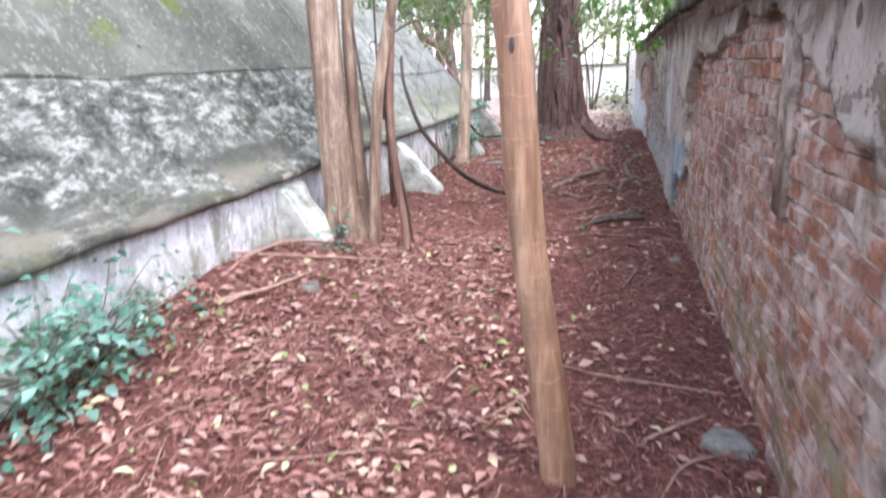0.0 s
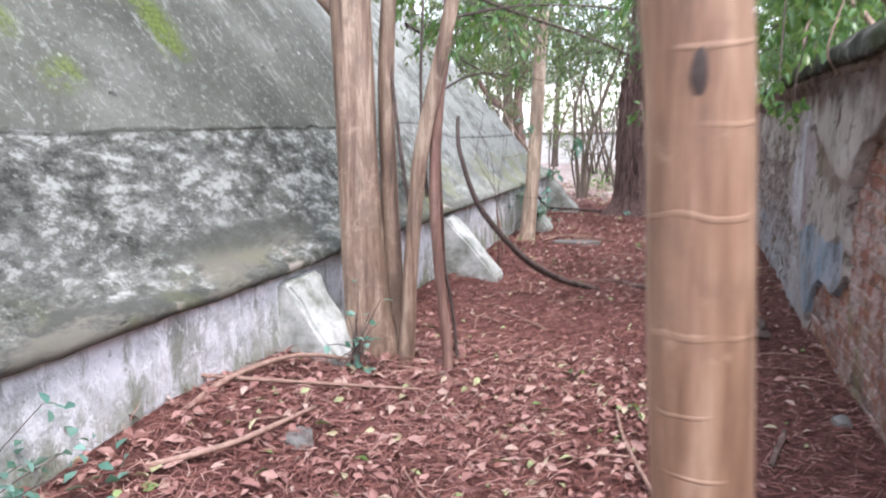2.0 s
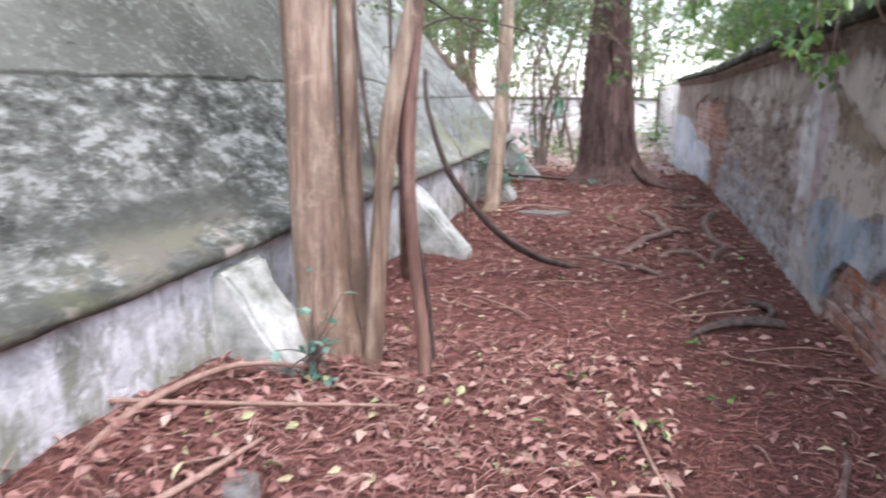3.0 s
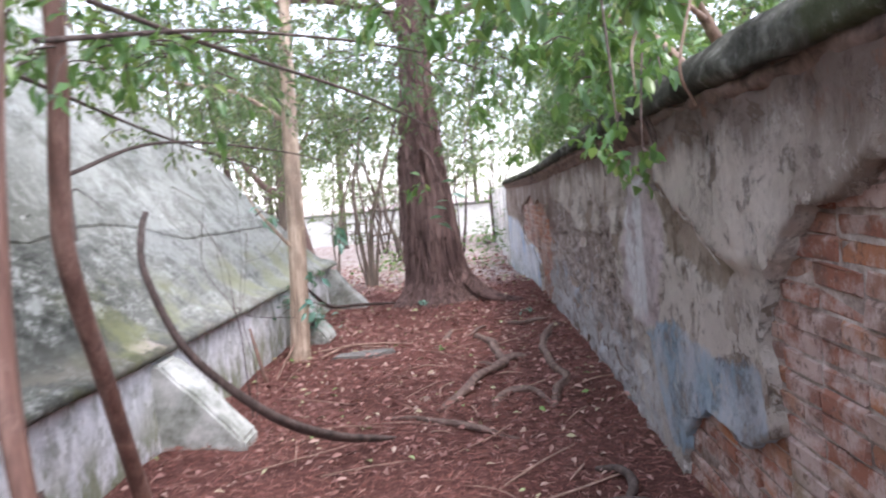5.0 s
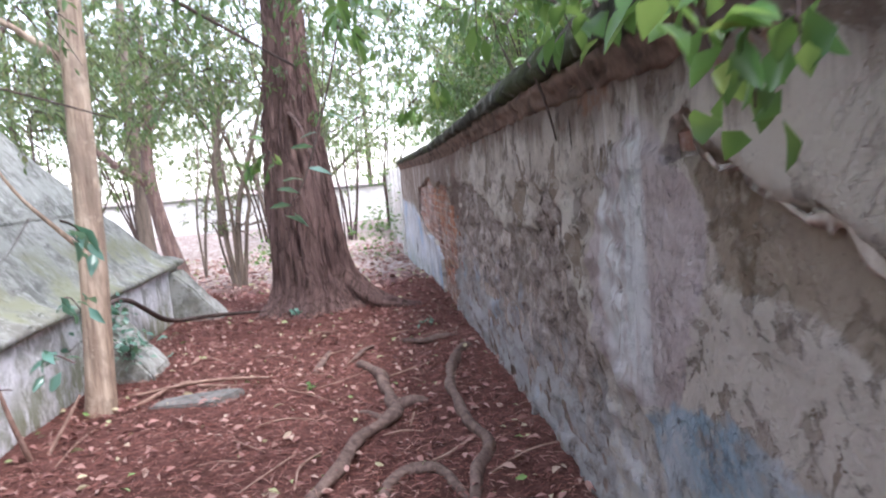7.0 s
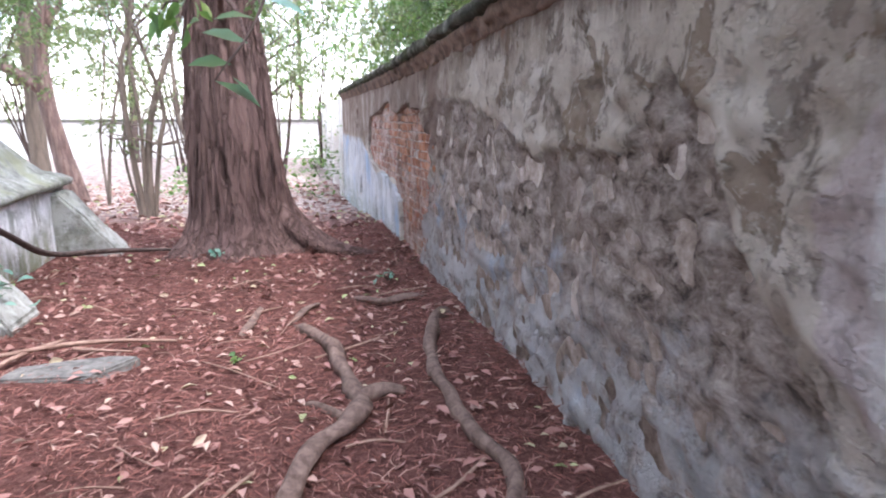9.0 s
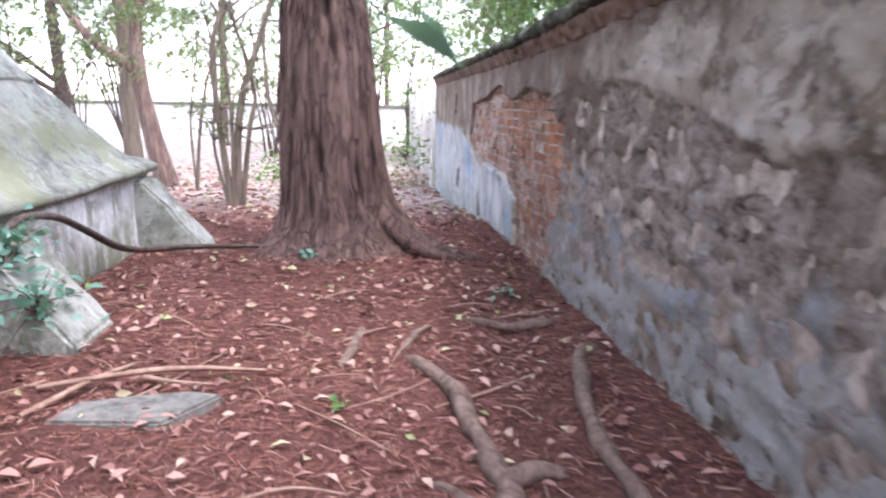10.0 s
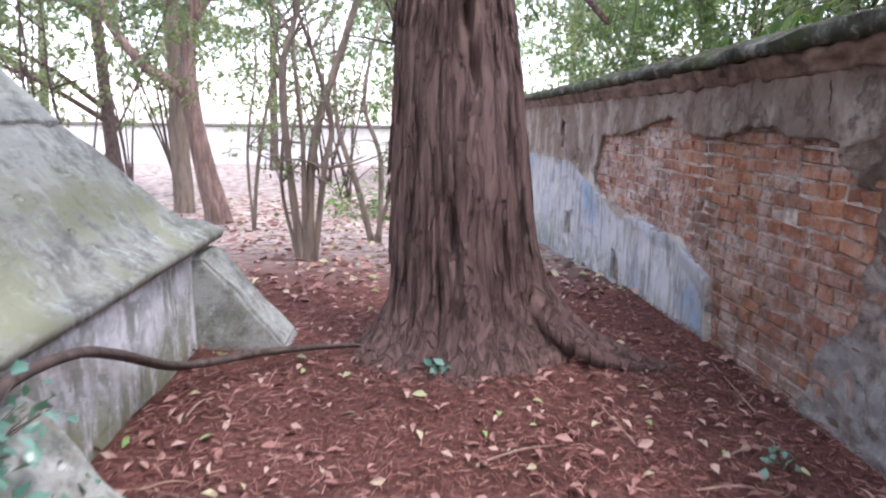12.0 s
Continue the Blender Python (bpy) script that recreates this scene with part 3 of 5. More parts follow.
LOSSES = [[(15.2, -0.2), (15.2, 0.05), (15.35, 0.12), (15.45, -0.2)], [(17.0, 0.0), (17.0, 0.25), (17.3, 0.2), (17.3, -0.05)], [(17.4, 0.9), (17.4, 1.2), (17.7, 1.25), (17.7, 0.95)], [(7.1, 1.25), (7.08, 1.36), (7.27, 1.38), (7.3, 1.27)]]


def poly_dist(poly, Y, Z):
    """Signed distance to a polygon in the wall's plane: below 0 inside."""
    best, inside = np.full(Y.shape, 1e9), np.zeros(Y.shape, bool)
    for (ay, az), (by, bz) in zip(poly, poly[1:] + poly[:1]):
        ey, ez = by - ay, bz - az
        t = np.clip(((Y - ay) * ey + (Z - az) * ez) / (ey * ey + ez * ez), 0, 1)
        best = np.minimum(best, np.hypot(Y - ay - t * ey, Z - az - t * ez))
        cross = ((az > Z) != (bz > Z)) & (Y < (by - ay) * (Z - az) / (bz - az + 1e-12) + ay)
        inside ^= cross
    return np.where(inside, -best, best)


def ragged(Y, Z, f=1.0):
    out = np.zeros(Y.shape)
    for i in np.ndindex(Y.shape):
        y, z = Y[i], Z[i]
        out[i] = 0.055 * n3(y * 3.1 * f, z * 3.1 * f, 2) + 0.03 * n3(y * 9 * f, z * 9 * f, 5) + 0.012 * n3(y * 25, z * 25, 9)
    return out


def bare(Y, Z, wob):
    d = np.minimum(poly_dist(BARE_NEAR, Y, Z), poly_dist(BARE_FAR, Y, Z))
    d = np.maximum(d, -poly_dist(PATCH, Y, Z))
    for p in LOSSES:
        d = np.minimum(d, poly_dist(p, Y, Z))
    return d + wob


def wall_top(y):
    return 1.64 - 0.10 * sm(y, 8, 14)


ys, zs = np.concatenate([np.arange(-3, 1.5, 0.1), np.arange(1.5, 17, 0.026), np.arange(17, 20.85, 0.05)]), np.arange(-0.62, 1.631, 0.026)
Y, Z = np.meshgrid(ys, zs)
Z = np.where(Z > 1.0, 1.0 + (Z - 1.0) * (wall_top(Y) + 0.01 - 1.0) / 0.62, Z)
WOB = ragged(Y, Z)
F = bare(Y, Z, WOB)
LUMP = np.zeros(Y.shape)
for i in np.ndindex(Y.shape):
    y, z = Y[i], Z[i]
    LUMP[i] = 0.010 * n3(y * 1.3, z * 1.3, 7) + 0.007 * n3(y * 5, z * 5, 3)
    if 7.6 < y < 13.2 and z < 1.25:
        LUMP[i] += 0.030 * n3(y * 7, z * 9, 1) + 0.020 * n3(y * 15, z * 18, 6)
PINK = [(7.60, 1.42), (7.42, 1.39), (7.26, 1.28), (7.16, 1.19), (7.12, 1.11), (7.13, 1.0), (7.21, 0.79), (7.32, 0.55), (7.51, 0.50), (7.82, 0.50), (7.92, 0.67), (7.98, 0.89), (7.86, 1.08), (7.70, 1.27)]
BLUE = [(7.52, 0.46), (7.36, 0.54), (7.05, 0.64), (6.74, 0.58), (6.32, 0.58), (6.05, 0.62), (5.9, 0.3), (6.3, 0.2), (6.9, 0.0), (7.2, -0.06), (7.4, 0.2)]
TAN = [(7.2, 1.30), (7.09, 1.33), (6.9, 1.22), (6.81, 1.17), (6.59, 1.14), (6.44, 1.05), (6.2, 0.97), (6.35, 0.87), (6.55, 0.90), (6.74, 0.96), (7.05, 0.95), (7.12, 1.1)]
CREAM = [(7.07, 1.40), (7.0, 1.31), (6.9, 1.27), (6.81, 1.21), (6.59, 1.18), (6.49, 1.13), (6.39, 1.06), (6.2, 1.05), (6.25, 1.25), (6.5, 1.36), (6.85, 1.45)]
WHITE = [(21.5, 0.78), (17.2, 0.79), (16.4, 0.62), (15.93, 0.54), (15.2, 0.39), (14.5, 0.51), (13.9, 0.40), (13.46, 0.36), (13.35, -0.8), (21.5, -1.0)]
# the coarse middle stretch has lost its top coat; a thicker coat hangs over the near stretch
ROUGH = [(7.9, -0.6), (7.9, 0.45), (8.2, 0.75), (8.4, 1.05), (8.6, 1.2), (8.68, 1.12), (8.8, 0.98), (9.13, 0.95), (9.7, 0.93), (10.3, 1.06), (10.95, 1.17), (11.93, 1.22), (12.2, 0.9), (13, 0.8), (13.0, -0.6)]
THICK = [(4.6, 1.8), (4.8, 1.36), (5.2, 1.38), (5.8, 0.98), (6.3, 1.0), (6.53, 1.10), (6.62, 1.16), (6.77, 1.18), (6.9, 1.24), (7.07, 1.28), (7.19, 1.38), (7.14, 1.45), (7.2, 1.8)]
STREAK = [(7.22, 1.30), (7.2, 1.06), (7.17, 0.92), (7.22, 0.73), (7.4, 0.58), (7.5, 0.45), (7.8, 0.55), (8.1, 0.7), (8.1, 0.85), (7.7, 1.34)]
LUMP += 0.028 * sm(poly_dist(ROUGH, Y, Z) + WOB, 0.015, -0.015) - 0.03 * sm(poly_dist(THICK, Y, Z) + WOB * 0.35, 0.01, -0.01) - 0.022 * sm(poly_dist(STREAK, Y, Z) + WOB * 0.5, 0.012, -0.012)
LUMP += 0.012 * sm(F, 0.12, 0.0) * -1 + 0.014 * sm(poly_dist(TAN, Y, Z) + WOB * 0.4, 0.01, -0.01)
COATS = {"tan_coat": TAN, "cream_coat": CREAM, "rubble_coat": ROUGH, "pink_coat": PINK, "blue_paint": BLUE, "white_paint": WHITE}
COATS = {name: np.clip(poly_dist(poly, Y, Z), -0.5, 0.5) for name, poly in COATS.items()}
gyF, gzF = np.gradient(F, axis=1) / (np.gradient(Y, axis=1) + 1e-9), np.gradient(F, axis=0) / (np.gradient(Z, axis=0) + 1e-9)


def plaster_sheet(y0, y1):
    """The plaster coat between y0 and y1, with ragged holes and thick broken edges."""
    cols = [j for j in range(len(ys)) if y0 - 1e-6 <= ys[j] <= y1 + 1e-6]
    a, b = cols[0], cols[-1] + 1
    y, z, f, lump = Y[:, a:b].copy(), Z[:, a:b].copy(), F[:, a:b], LUMP[:, a:b]
    keep = (f[:-1, :-1] + f[1:, :-1] + f[:-1, 1:] + f[1:, 1:]) > 0
    h, w = f.shape
    slide = np.where(np.abs(f) < 0.03, np.clip(-f, -0.012, 0.012), 0)
    inner = (y > y0 + 0.03) & (y < y1 - 0.03)
    g = np.hypot(gyF[:, a:b], gzF[:, a:b]) + 1e-6
    y += np.where(inner, slide * gyF[:, a:b] / g, 0)
    z += np.where(inner, slide * gzF[:, a:b] / g, 0)
    front = np.stack([FACE + lump, y, z], -1).reshape(-1, 3)
    back = front.copy()
    back[:, 0] = FACE + 0.045
    faces = []
    for j in range(h - 1):
        for i in range(w - 1):
            if not keep[j, i]:
                continue
            p = [j * w + i, (j + 1) * w + i, (j + 1) * w + i + 1, j * w + i + 1]
            faces.append(p)
            for (dj, di), (u, v) in zip(((0, -1), (1, 0), (0, 1), (-1, 0)), ((0, 1), (1, 2), (2, 3), (3, 0))):
                jj, ii = j + dj, i + di
                if 0 <= jj < h - 1 and 0 <= ii < w - 1 and not keep[jj, ii]:
                    faces.append([p[v], p[u], p[u] + h * w, p[v] + h * w])
    me = mesh_of(np.vstack([front, back]), faces, True)
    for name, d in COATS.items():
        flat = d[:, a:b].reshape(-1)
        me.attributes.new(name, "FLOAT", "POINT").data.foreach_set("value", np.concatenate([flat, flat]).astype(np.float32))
    return me


def strip(profile, y0, y1, step, wob=0.01, freq=2.0, ztop=True):
    """A profile of (x, z over the wall's top) drawn along y, with an uneven skin and closed ends."""
    n, rows = len(profile), np.arange(y0, y1 + 1e-6, step)
    verts, faces = [], []
    for y in rows:
        t = float(wall_top(y)) if ztop else 0.0
        for k, (x, z) in enumerate(profile):
            low_by = 1 - 0.35 * float(sm(y, 7, 12)) if z > 0.1 else 1.0
            verts.append((x + wob * n3(y * freq, k * 0.7, 1), y, z * low_by + t + wob * n3(y * freq, k * 0.7, 8)))
    for i in range(len(rows) - 1):
        faces += [(i * n + k, i * n + (k + 1) % n, (i + 1) * n + (k + 1) % n, (i + 1) * n + k) for k in range(n)]
    faces += [tuple(range(n))[::-1], tuple((len(rows) - 1) * n + k for k in range(n))]
    return mesh_of(verts, faces)


def box_mesh(x0, x1, y0, y1, z0, z1, chamfer=0.0):
    bm = bmesh.new()
    bmesh.ops.create_cube(bm, size=1.0)
    for v in bm.verts:
        v.co = ((x0 + x1) / 2 + v.co.x * (x1 - x0), (y0 + y1) / 2 + v.co.y * (y1 - y0), (z0 + z1) / 2 + v.co.z * (z1 - z0))
    if chamfer:
        bmesh.ops.bevel(bm, geom=list(bm.edges), offset=chamfer, segments=1, affect="EDGES")
    me = bpy.data.meshes.new("mesh")
    bm.to_mesh(me)
    bm.free()
    return me


CORE = [(0.487, -2.3), (0.487, -0.005), (0.95, -0.005), (0.95, -2.3)]
COPING = [(0.43, 0.0), (0.385, 0.008), (0.372, 0.035), (0.378, 0.075), (0.400, 0.12), (0.445, 0.17), (0.54, 0.215), (0.70, 0.245), (0.86, 0.215), (0.98, 0.16), (1.04, 0.07), (1.03, 0.0)]
COURSE = [(0.452, -0.115), (0.440, -0.10), (0.436, -0.07), (0.424, -0.055), (0.412, -0.03), (0.406, -0.004), (0.55, -0.004), (0.55, -0.115)]
walls = []
for name, y0, y1, label in (("wall_near", -3.0, ys[np.searchsorted(ys, 9.0)], "old boundary wall with bare brick and peeling grey plaster"),
                            ("wall_far", ys[np.searchsorted(ys, 9.0)], 20.8, "old boundary wall with rough rubble, brick and blue-white paint")):
    core = tagged(part(name, strip(CORE, y0, y1, 0.6, 0.0), MORTAR), label, "wall", kind="structure")
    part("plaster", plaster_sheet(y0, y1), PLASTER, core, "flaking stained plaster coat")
    part("coping", strip(COPING, y0, y1, 0.04, 0.024, 3.0), CAP, core, "rounded mossy grey coping")
    part("brick_course", strip(COURSE, y0, y1, 0.03, 0.022, 8.0), CORBEL, core, "dark projecting brick course under the coping")
    walls.append(core)
# pale broken edge of the thick coat, and dry vine roots below the coping
ev, ef = tube([(0.424, 6.30, 0.985, 0.003), (0.424, 6.45, 1.05, 0.006), (0.424, 6.53, 1.11, 0.015), (0.424, 6.62, 1.165, 0.02), (0.424, 6.70, 1.15, 0.006), (0.424, 6.79, 1.19, 0.011), (0.424, 6.9, 1.25, 0.017), (0.424, 7.0, 1.245, 0.006), (0.424, 7.09, 1.31, 0.009), (0.424, 7.18, 1.39, 0.003)], 10, 16, 1.6, freq=60)
part("broken_edge", mesh_of([(0.434 + (x - 0.424) * 0.16, y, z) for x, y, z in ev], ef), EDGE, walls[0], "pale broken edge of the plaster coat")
for yv, zl in ((6.98, 1.36), (7.05, 1.32), (8.35, 1.38)):
    part("vine_root", mesh_of(*tube([(0.36, yv + 0.06, 1.72, 0.006), (0.40, yv + 0.03, 1.6, 0.006), (0.425, yv, 1.48, 0.005), (0.43, yv - 0.05, zl, 0.003)], 5, 4, 0.2)), DARK_BARK, walls[0], "dry vine root hanging from the coping")
part("mortar_strip", strip([(0.462, 0.75), (0.455, 1.45), (0.49, 1.45), (0.49, 0.75)], 2.78, 2.94, 0.02, 0.012, 11, False), MORTAR, walls[0], "vertical smear of grey mortar")

# the lower wall that goes on behind the tall one
low = tagged(part("wall_beyond", strip([(0.62, -1.2), (0.62, 1.42), (0.95, 1.42), (0.95, -1.2)], 20.85, 33, 0.4, 0.02, 1.5, False), BRICK), "lower brick wall with worn whitewash", "wall", kind="structure")
for i in range(4):
    part("pier", box_mesh(0.42, 0.64, 21.3 + i * 2.6, 21.7 + i * 2.6, -0.9, 1.5, 0.02), PALEWALL, low, "whitewashed pier")

# ---- monument with sloping sides ----
SLOPE = [(-2.62, 0.47, 13.62), (-2.565, 0.478, 13.68), (-2.555, 0.525, 13.68), (-2.66, 0.57, 13.66), (-2.74, 0.62, 13.55), (-2.83, 0.72, 13.46), (-2.98, 0.92, 13.32), (-3.245, 1.280, 13.06), (-3.258, 1.297, 13.05), (-3.262, 1.302, 13.048), (-3.265, 1.307, 13.045), (-3.278, 1.325, 13.03),
         (-3.52, 1.67, 12.72), (-3.75, 2.0, 12.58), (-4.06, 2.42, 12.28), (-4.5, 3.0, 12.0), (-4.9, 3.5, 11.95), (-5.4, 4.1, 11.9), (-5.9, 4.7, 11.85), (-6.4, 5.3, 11.8)]


def slope_mesh():
    """Front and end of the sloping body; columns along y, rows up the profile."""
    rows = []
    prof = []
    for (x0, z0, e0), (x1, z1, e1) in zip(SLOPE, SLOPE[1:]):
        n = max(1, int((z1 - z0) / 0.05))
        prof += [(x0 + (x1 - x0) * i / n, z0 + (z1 - z0) * i / n, e0 + (e1 - e0) * i / n) for i in range(n)]
    prof.append(SLOPE[-1])
    u = np.concatenate([np.linspace(0, 0.55, 110), np.linspace(0.55, 1, 130)[1:]])
    verts, faces = [], []
    for x, z, e in prof:
        for s in u:
            y = -5 + (e + 5) * s
            near = math.exp(-((z - 1.302) / 0.16) ** 2)
            dz = near * (0.035 * n3(y * 1.3, 3) + 0.02 * n3(y * 6, 5) + 0.008 * n3(y * 19, 2) + 0.06 * float(sm(y, 7.8, 8.3)) - 0.19 * float(sm(y, 8.9, 10.0)))
            crack = (0.045 + 0.03 * n3(y * 2.5, 9)) if abs(z - 1.302) < 0.003 else 0.0
            if 1.302 < z < 1.6:
                crack -= 0.012 * (1.6 - z) / 0.3
            d = 0.022 * n3(y * 0.8, z * 1.1, 3) + 0.012 * n3(y * 3, z * 3, 5) + 0.006 * n3(y * 10, z * 10, 1) - crack
            if z < 0.58:
                d += 0.05 * n3(y * 2.2, 1, z * 3) + 0.03 * n3(y * 9, 6, z * 6)
            verts.append((x + d * 0.8 - dz * 0.75, y, z + d * 0.6 + dz))
        # the end face runs back from the hip, and the rear side mirrors the front
        for k in range(1, 9):
            b = k / 8
            verts.append((x + b * (-13.2 - 2 * x), e + 0.02 * n3(b * 6, z * 2), z))
        for k in range(1, 13):
            verts.append((-13.2 - x, e + (-5 - e) * k / 12, z))
    w = len(u) + 20
    for j in range(len(prof) - 1):
        faces += [(j * w + i, j * w + (i + 1) % w, (j + 1) * w + (i + 1) % w, (j + 1) * w + i) for i in range(w)]
    faces.append(tuple((len(prof) - 1) * w + i for i in range(w)))
    return mesh_of(verts, faces)


monument = thing("stone_monument", "grey lichen-stained concrete monument with sloping sides and buttresses", "monument", (-4.5, 5, -0.3))


def under(name, me, material, parent, label=""):
    """A part whose mesh is in world places, under a thing that stands elsewhere."""
    ob = part(name, me, material, parent, label)
    ob.matrix_parent_inverse = Matrix.Translation(parent.location).inverted()
    return ob


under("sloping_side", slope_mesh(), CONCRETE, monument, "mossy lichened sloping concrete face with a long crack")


def plinth_mesh():
    yy = np.concatenate([np.arange(-5, 13.6, 0.08), [13.62]])
    zz = np.arange(-0.9, 0.52, 0.06)
    verts, faces = [], []
    for z in zz:
        for y in yy:
            verts.append((-2.62 + 0.018 * n3(y * 1.5, z * 2, 2) + 0.01 * n3(y * 6, z * 6, 4), y, z))
        verts += [(-10.6, 13.62, z), (-10.6, -5, z)]
    w = len(yy) + 2
    for j in range(len(zz) - 1):
        faces += [(j * w + i, j * w + (i + 1) % w, (j + 1) * w + (i + 1) % w, (j + 1) * w + i) for i in range(w)]
    return mesh_of(verts, faces)


under("plinth", plinth_mesh(), WHITEWASH, monument, "streaked whitewashed plinth")


def wedge(y, thick, reach, top, seed):
    """A buttress with a sloping back, worn at the edges."""
    bm = bmesh.new()
    foot = -0.6
    prof = [(-2.75, foot), (-2.75, top), (-2.56, top), (-2.62 + reach, -0.10), (-2.62 + reach + 0.03, foot)]
    a = [bm.verts.new((x, y, z)) for x, z in prof]
    b = [bm.verts.new((x, y + thick, z)) for x, z in prof]
    bm.faces.new(a[::-1])
    bm.faces.new(b)
    for i in range(5):
        bm.faces.new((a[i], a[(i + 1) % 5], b[(i + 1) % 5], b[i]))
    bmesh.ops.recalc_face_normals(bm, faces=list(bm.faces))
    bmesh.ops.bevel(bm, geom=list(bm.edges), offset=0.02, segments=2, affect="EDGES")
    bmesh.ops.subdivide_edges(bm, edges=[e for e in bm.edges if e.calc_length() > 0.12], cuts=4, use_grid_fill=True)
    for v in bm.verts:
        d = 0.02 * n3(v.co.x * 5 + seed, v.co.y * 5, v.co.z * 5) + 0.008 * n3(v.co.x * 17, v.co.y * 17, v.co.z * 17 + seed)
        v.co += Vector((d, d * 0.6, d))
    me = bpy.data.meshes.new("mesh")
    bm.to_mesh(me)
    bm.free()
    return me


for k, (y, th, reach, top) in enumerate(((5.0, 0.36, 0.42, 0.42), (7.86, 0.27, 0.55, 0.44), (10.95, 0.5, 0.46, 0.40), (13.3, 0.34, 0.52, 0.44))):
    under("buttress", wedge(y, th, reach, top, k * 3.0), BUTTRESS if k < 2 else CONCRETE, monument, "worn sloping buttress")

# ---- trees ----
def tree(name, label, at, stems, bark, category="tree", group=""):
    """A tree from stems: each a list of (x, y, z, radius) rows; the first is the trunk."""
    t = thing(name, label, category, at, group)
    for k, (rows, segs, kw) in enumerate(stems):
        under("trunk" if k == 0 else "limb", mesh_of(*tube(rows, segs, **kw)), bark, t)
    return t


def crown(t, name, clumps, per, size, material, spread=0.35, hang=-0.35, seed=1, width=0.42, twigs=True, label=""):
    """Leaves in clumps on fine twigs. clumps: rows of x, y, z, radius."""
    r = np.random.default_rng(seed)
    P, W, S, tw = [], [], [], []
    for x, y, z, rad in clumps:
        for _ in range(max(1, int(per / 9))):
            d = r.normal(0, 1, 3)
            d = d / np.linalg.norm(d) * (0.9, 0.9, 0.7)
            a = np.array((x, y, z)) + d * rad * r.uniform(0.1, 0.5)
            b = a + d * rad * r.uniform(0.4, 0.8) + (0, 0, -0.15 * rad)
            if twigs:
                tw.append(tube([(*a, 0.006), (*((a + b) / 2 + (0, 0, 0.03)), 0.004), (*b, 0.002)], 3, 2, 0, cap=False))
            n = 9
            s = r.uniform(0.05, 1.0, n)[:, None]
            P.append(a + (b - a) * s + r.normal(0, spread * 0.08, (n, 3)))
            W.append((b - a) / (np.linalg.norm(b - a) + 1e-9) * 0.6 + r.normal(0, 0.55, (n, 3)) + (0, 0, hang))
            S.append(size * r.uniform(0.6, 1.25, n))
    ob = under(name, leaf_mesh(np.vstack(P), np.vstack(W), np.concatenate(S), width, seed=seed), material, t, label)
    tagged(ob, kind="stuff")
    if twigs:
        tagged(under("fine_twigs", mesh_of(*joined(tw)), DARK_BARK, t), kind="stuff")
    return ob


def cloud(n, lo, hi, rad, seed):
    r = np.random.default_rng(seed)
    p = r.uniform(0, 1, (n, 3)) * (np.array(hi) - lo) + lo
    return [(*q, rad * r.uniform(0.6, 1.3)) for q in p]


# slender trunk in the path
slim = tree("slender_tree", "slender tree with smooth tan ringed bark and a knot hole", (-0.27, 2.5, -0.2), [
    ([(-0.25, 2.50, -0.35, 0.078), (-0.27, 2.50, -0.10, 0.068), (-0.33, 2.50, 0.35, 0.063), (-0.385, 2.50, 0.8, 0.061), (-0.42, 2.50, 1.35, 0.060), (-0.455, 2.50, 1.62, 0.063), (-0.46, 2.50, 1.72, 0.072), (-0.49, 2.52, 1.9, 0.058), (-0.56, 2.55, 2.5, 0.05), (-0.6, 2.7, 3.6, 0.03)], 20, dict(per=10, rough=0.03, freq=8))], TAN_BARK)
under("knot_hole", mesh_of(*tube([(-0.419, 2.446, 1.325, 0.0008), (-0.419, 2.446, 1.338, 0.006), (-0.420, 2.446, 1.357, 0.009), (-0.420, 2.446, 1.378, 0.006), (-0.421, 2.446, 1.392, 0.0008)], 10, 5, 0.3)), DARK_BARK, slim.children[0], "dark knot hole")

# clump of stems beside the monument
clump = tree("multi_stem_tree", "tree of fused pale flaking stems beside the monument", (-2.25, 5.45, -0.1), [
    ([(-2.20, 5.42, -0.3, 0.20), (-2.24, 5.42, -0.02, 0.165), (-2.27, 5.42, 0.3, 0.135), (-2.29, 5.42, 0.9, 0.122), (-2.31, 5.42, 1.6, 0.118), (-2.32, 5.42, 2.4, 0.11), (-2.3, 5.5, 3.4, 0.08), (-2.2, 5.6, 4.4, 0.04)], 24, dict(per=8, rough=0.05, flutes=3, flute=0.10)),
    ([(-2.08, 5.55, -0.3, 0.09), (-2.13, 5.56, 0.1, 0.075), (-2.16, 5.58, 0.9, 0.055), (-2.17, 5.6, 1.8, 0.05), (-2.1, 5.7, 3.0, 0.035)], 12, dict(rough=0.06)),
    ([(-2.37, 5.40, 1.95, 0.05), (-2.5, 5.36, 2.08, 0.03), (-2.62, 5.33, 2.2, 0.018)], 8, {})], GREY_BARK)
under("limb", mesh_of(*tube([(-2.02, 5.35, -0.3, 0.06), (-1.98, 5.38, -0.05, 0.052), (-1.95, 5.4, 0.5, 0.046), (-1.89, 5.4, 1.07, 0.046), (-1.80, 5.4, 1.5, 0.043), (-1.68, 5.4, 2.0, 0.04), (-1.55, 5.4, 2.8, 0.03)], 12)), GREY_BARK, clump)
under("limb", mesh_of(*tube([(-1.72, 5.38, -0.3, 0.04), (-1.72, 5.4, 0.0, 0.035), (-1.78, 5.42, 0.5, 0.032), (-1.81, 5.44, 0.95, 0.034), (-1.78, 5.46, 1.5, 0.032), (-1.72, 5.5, 2.2, 0.028), (-1.7, 5.5, 3.0, 0.02)], 10)), RED_BARK, clump)
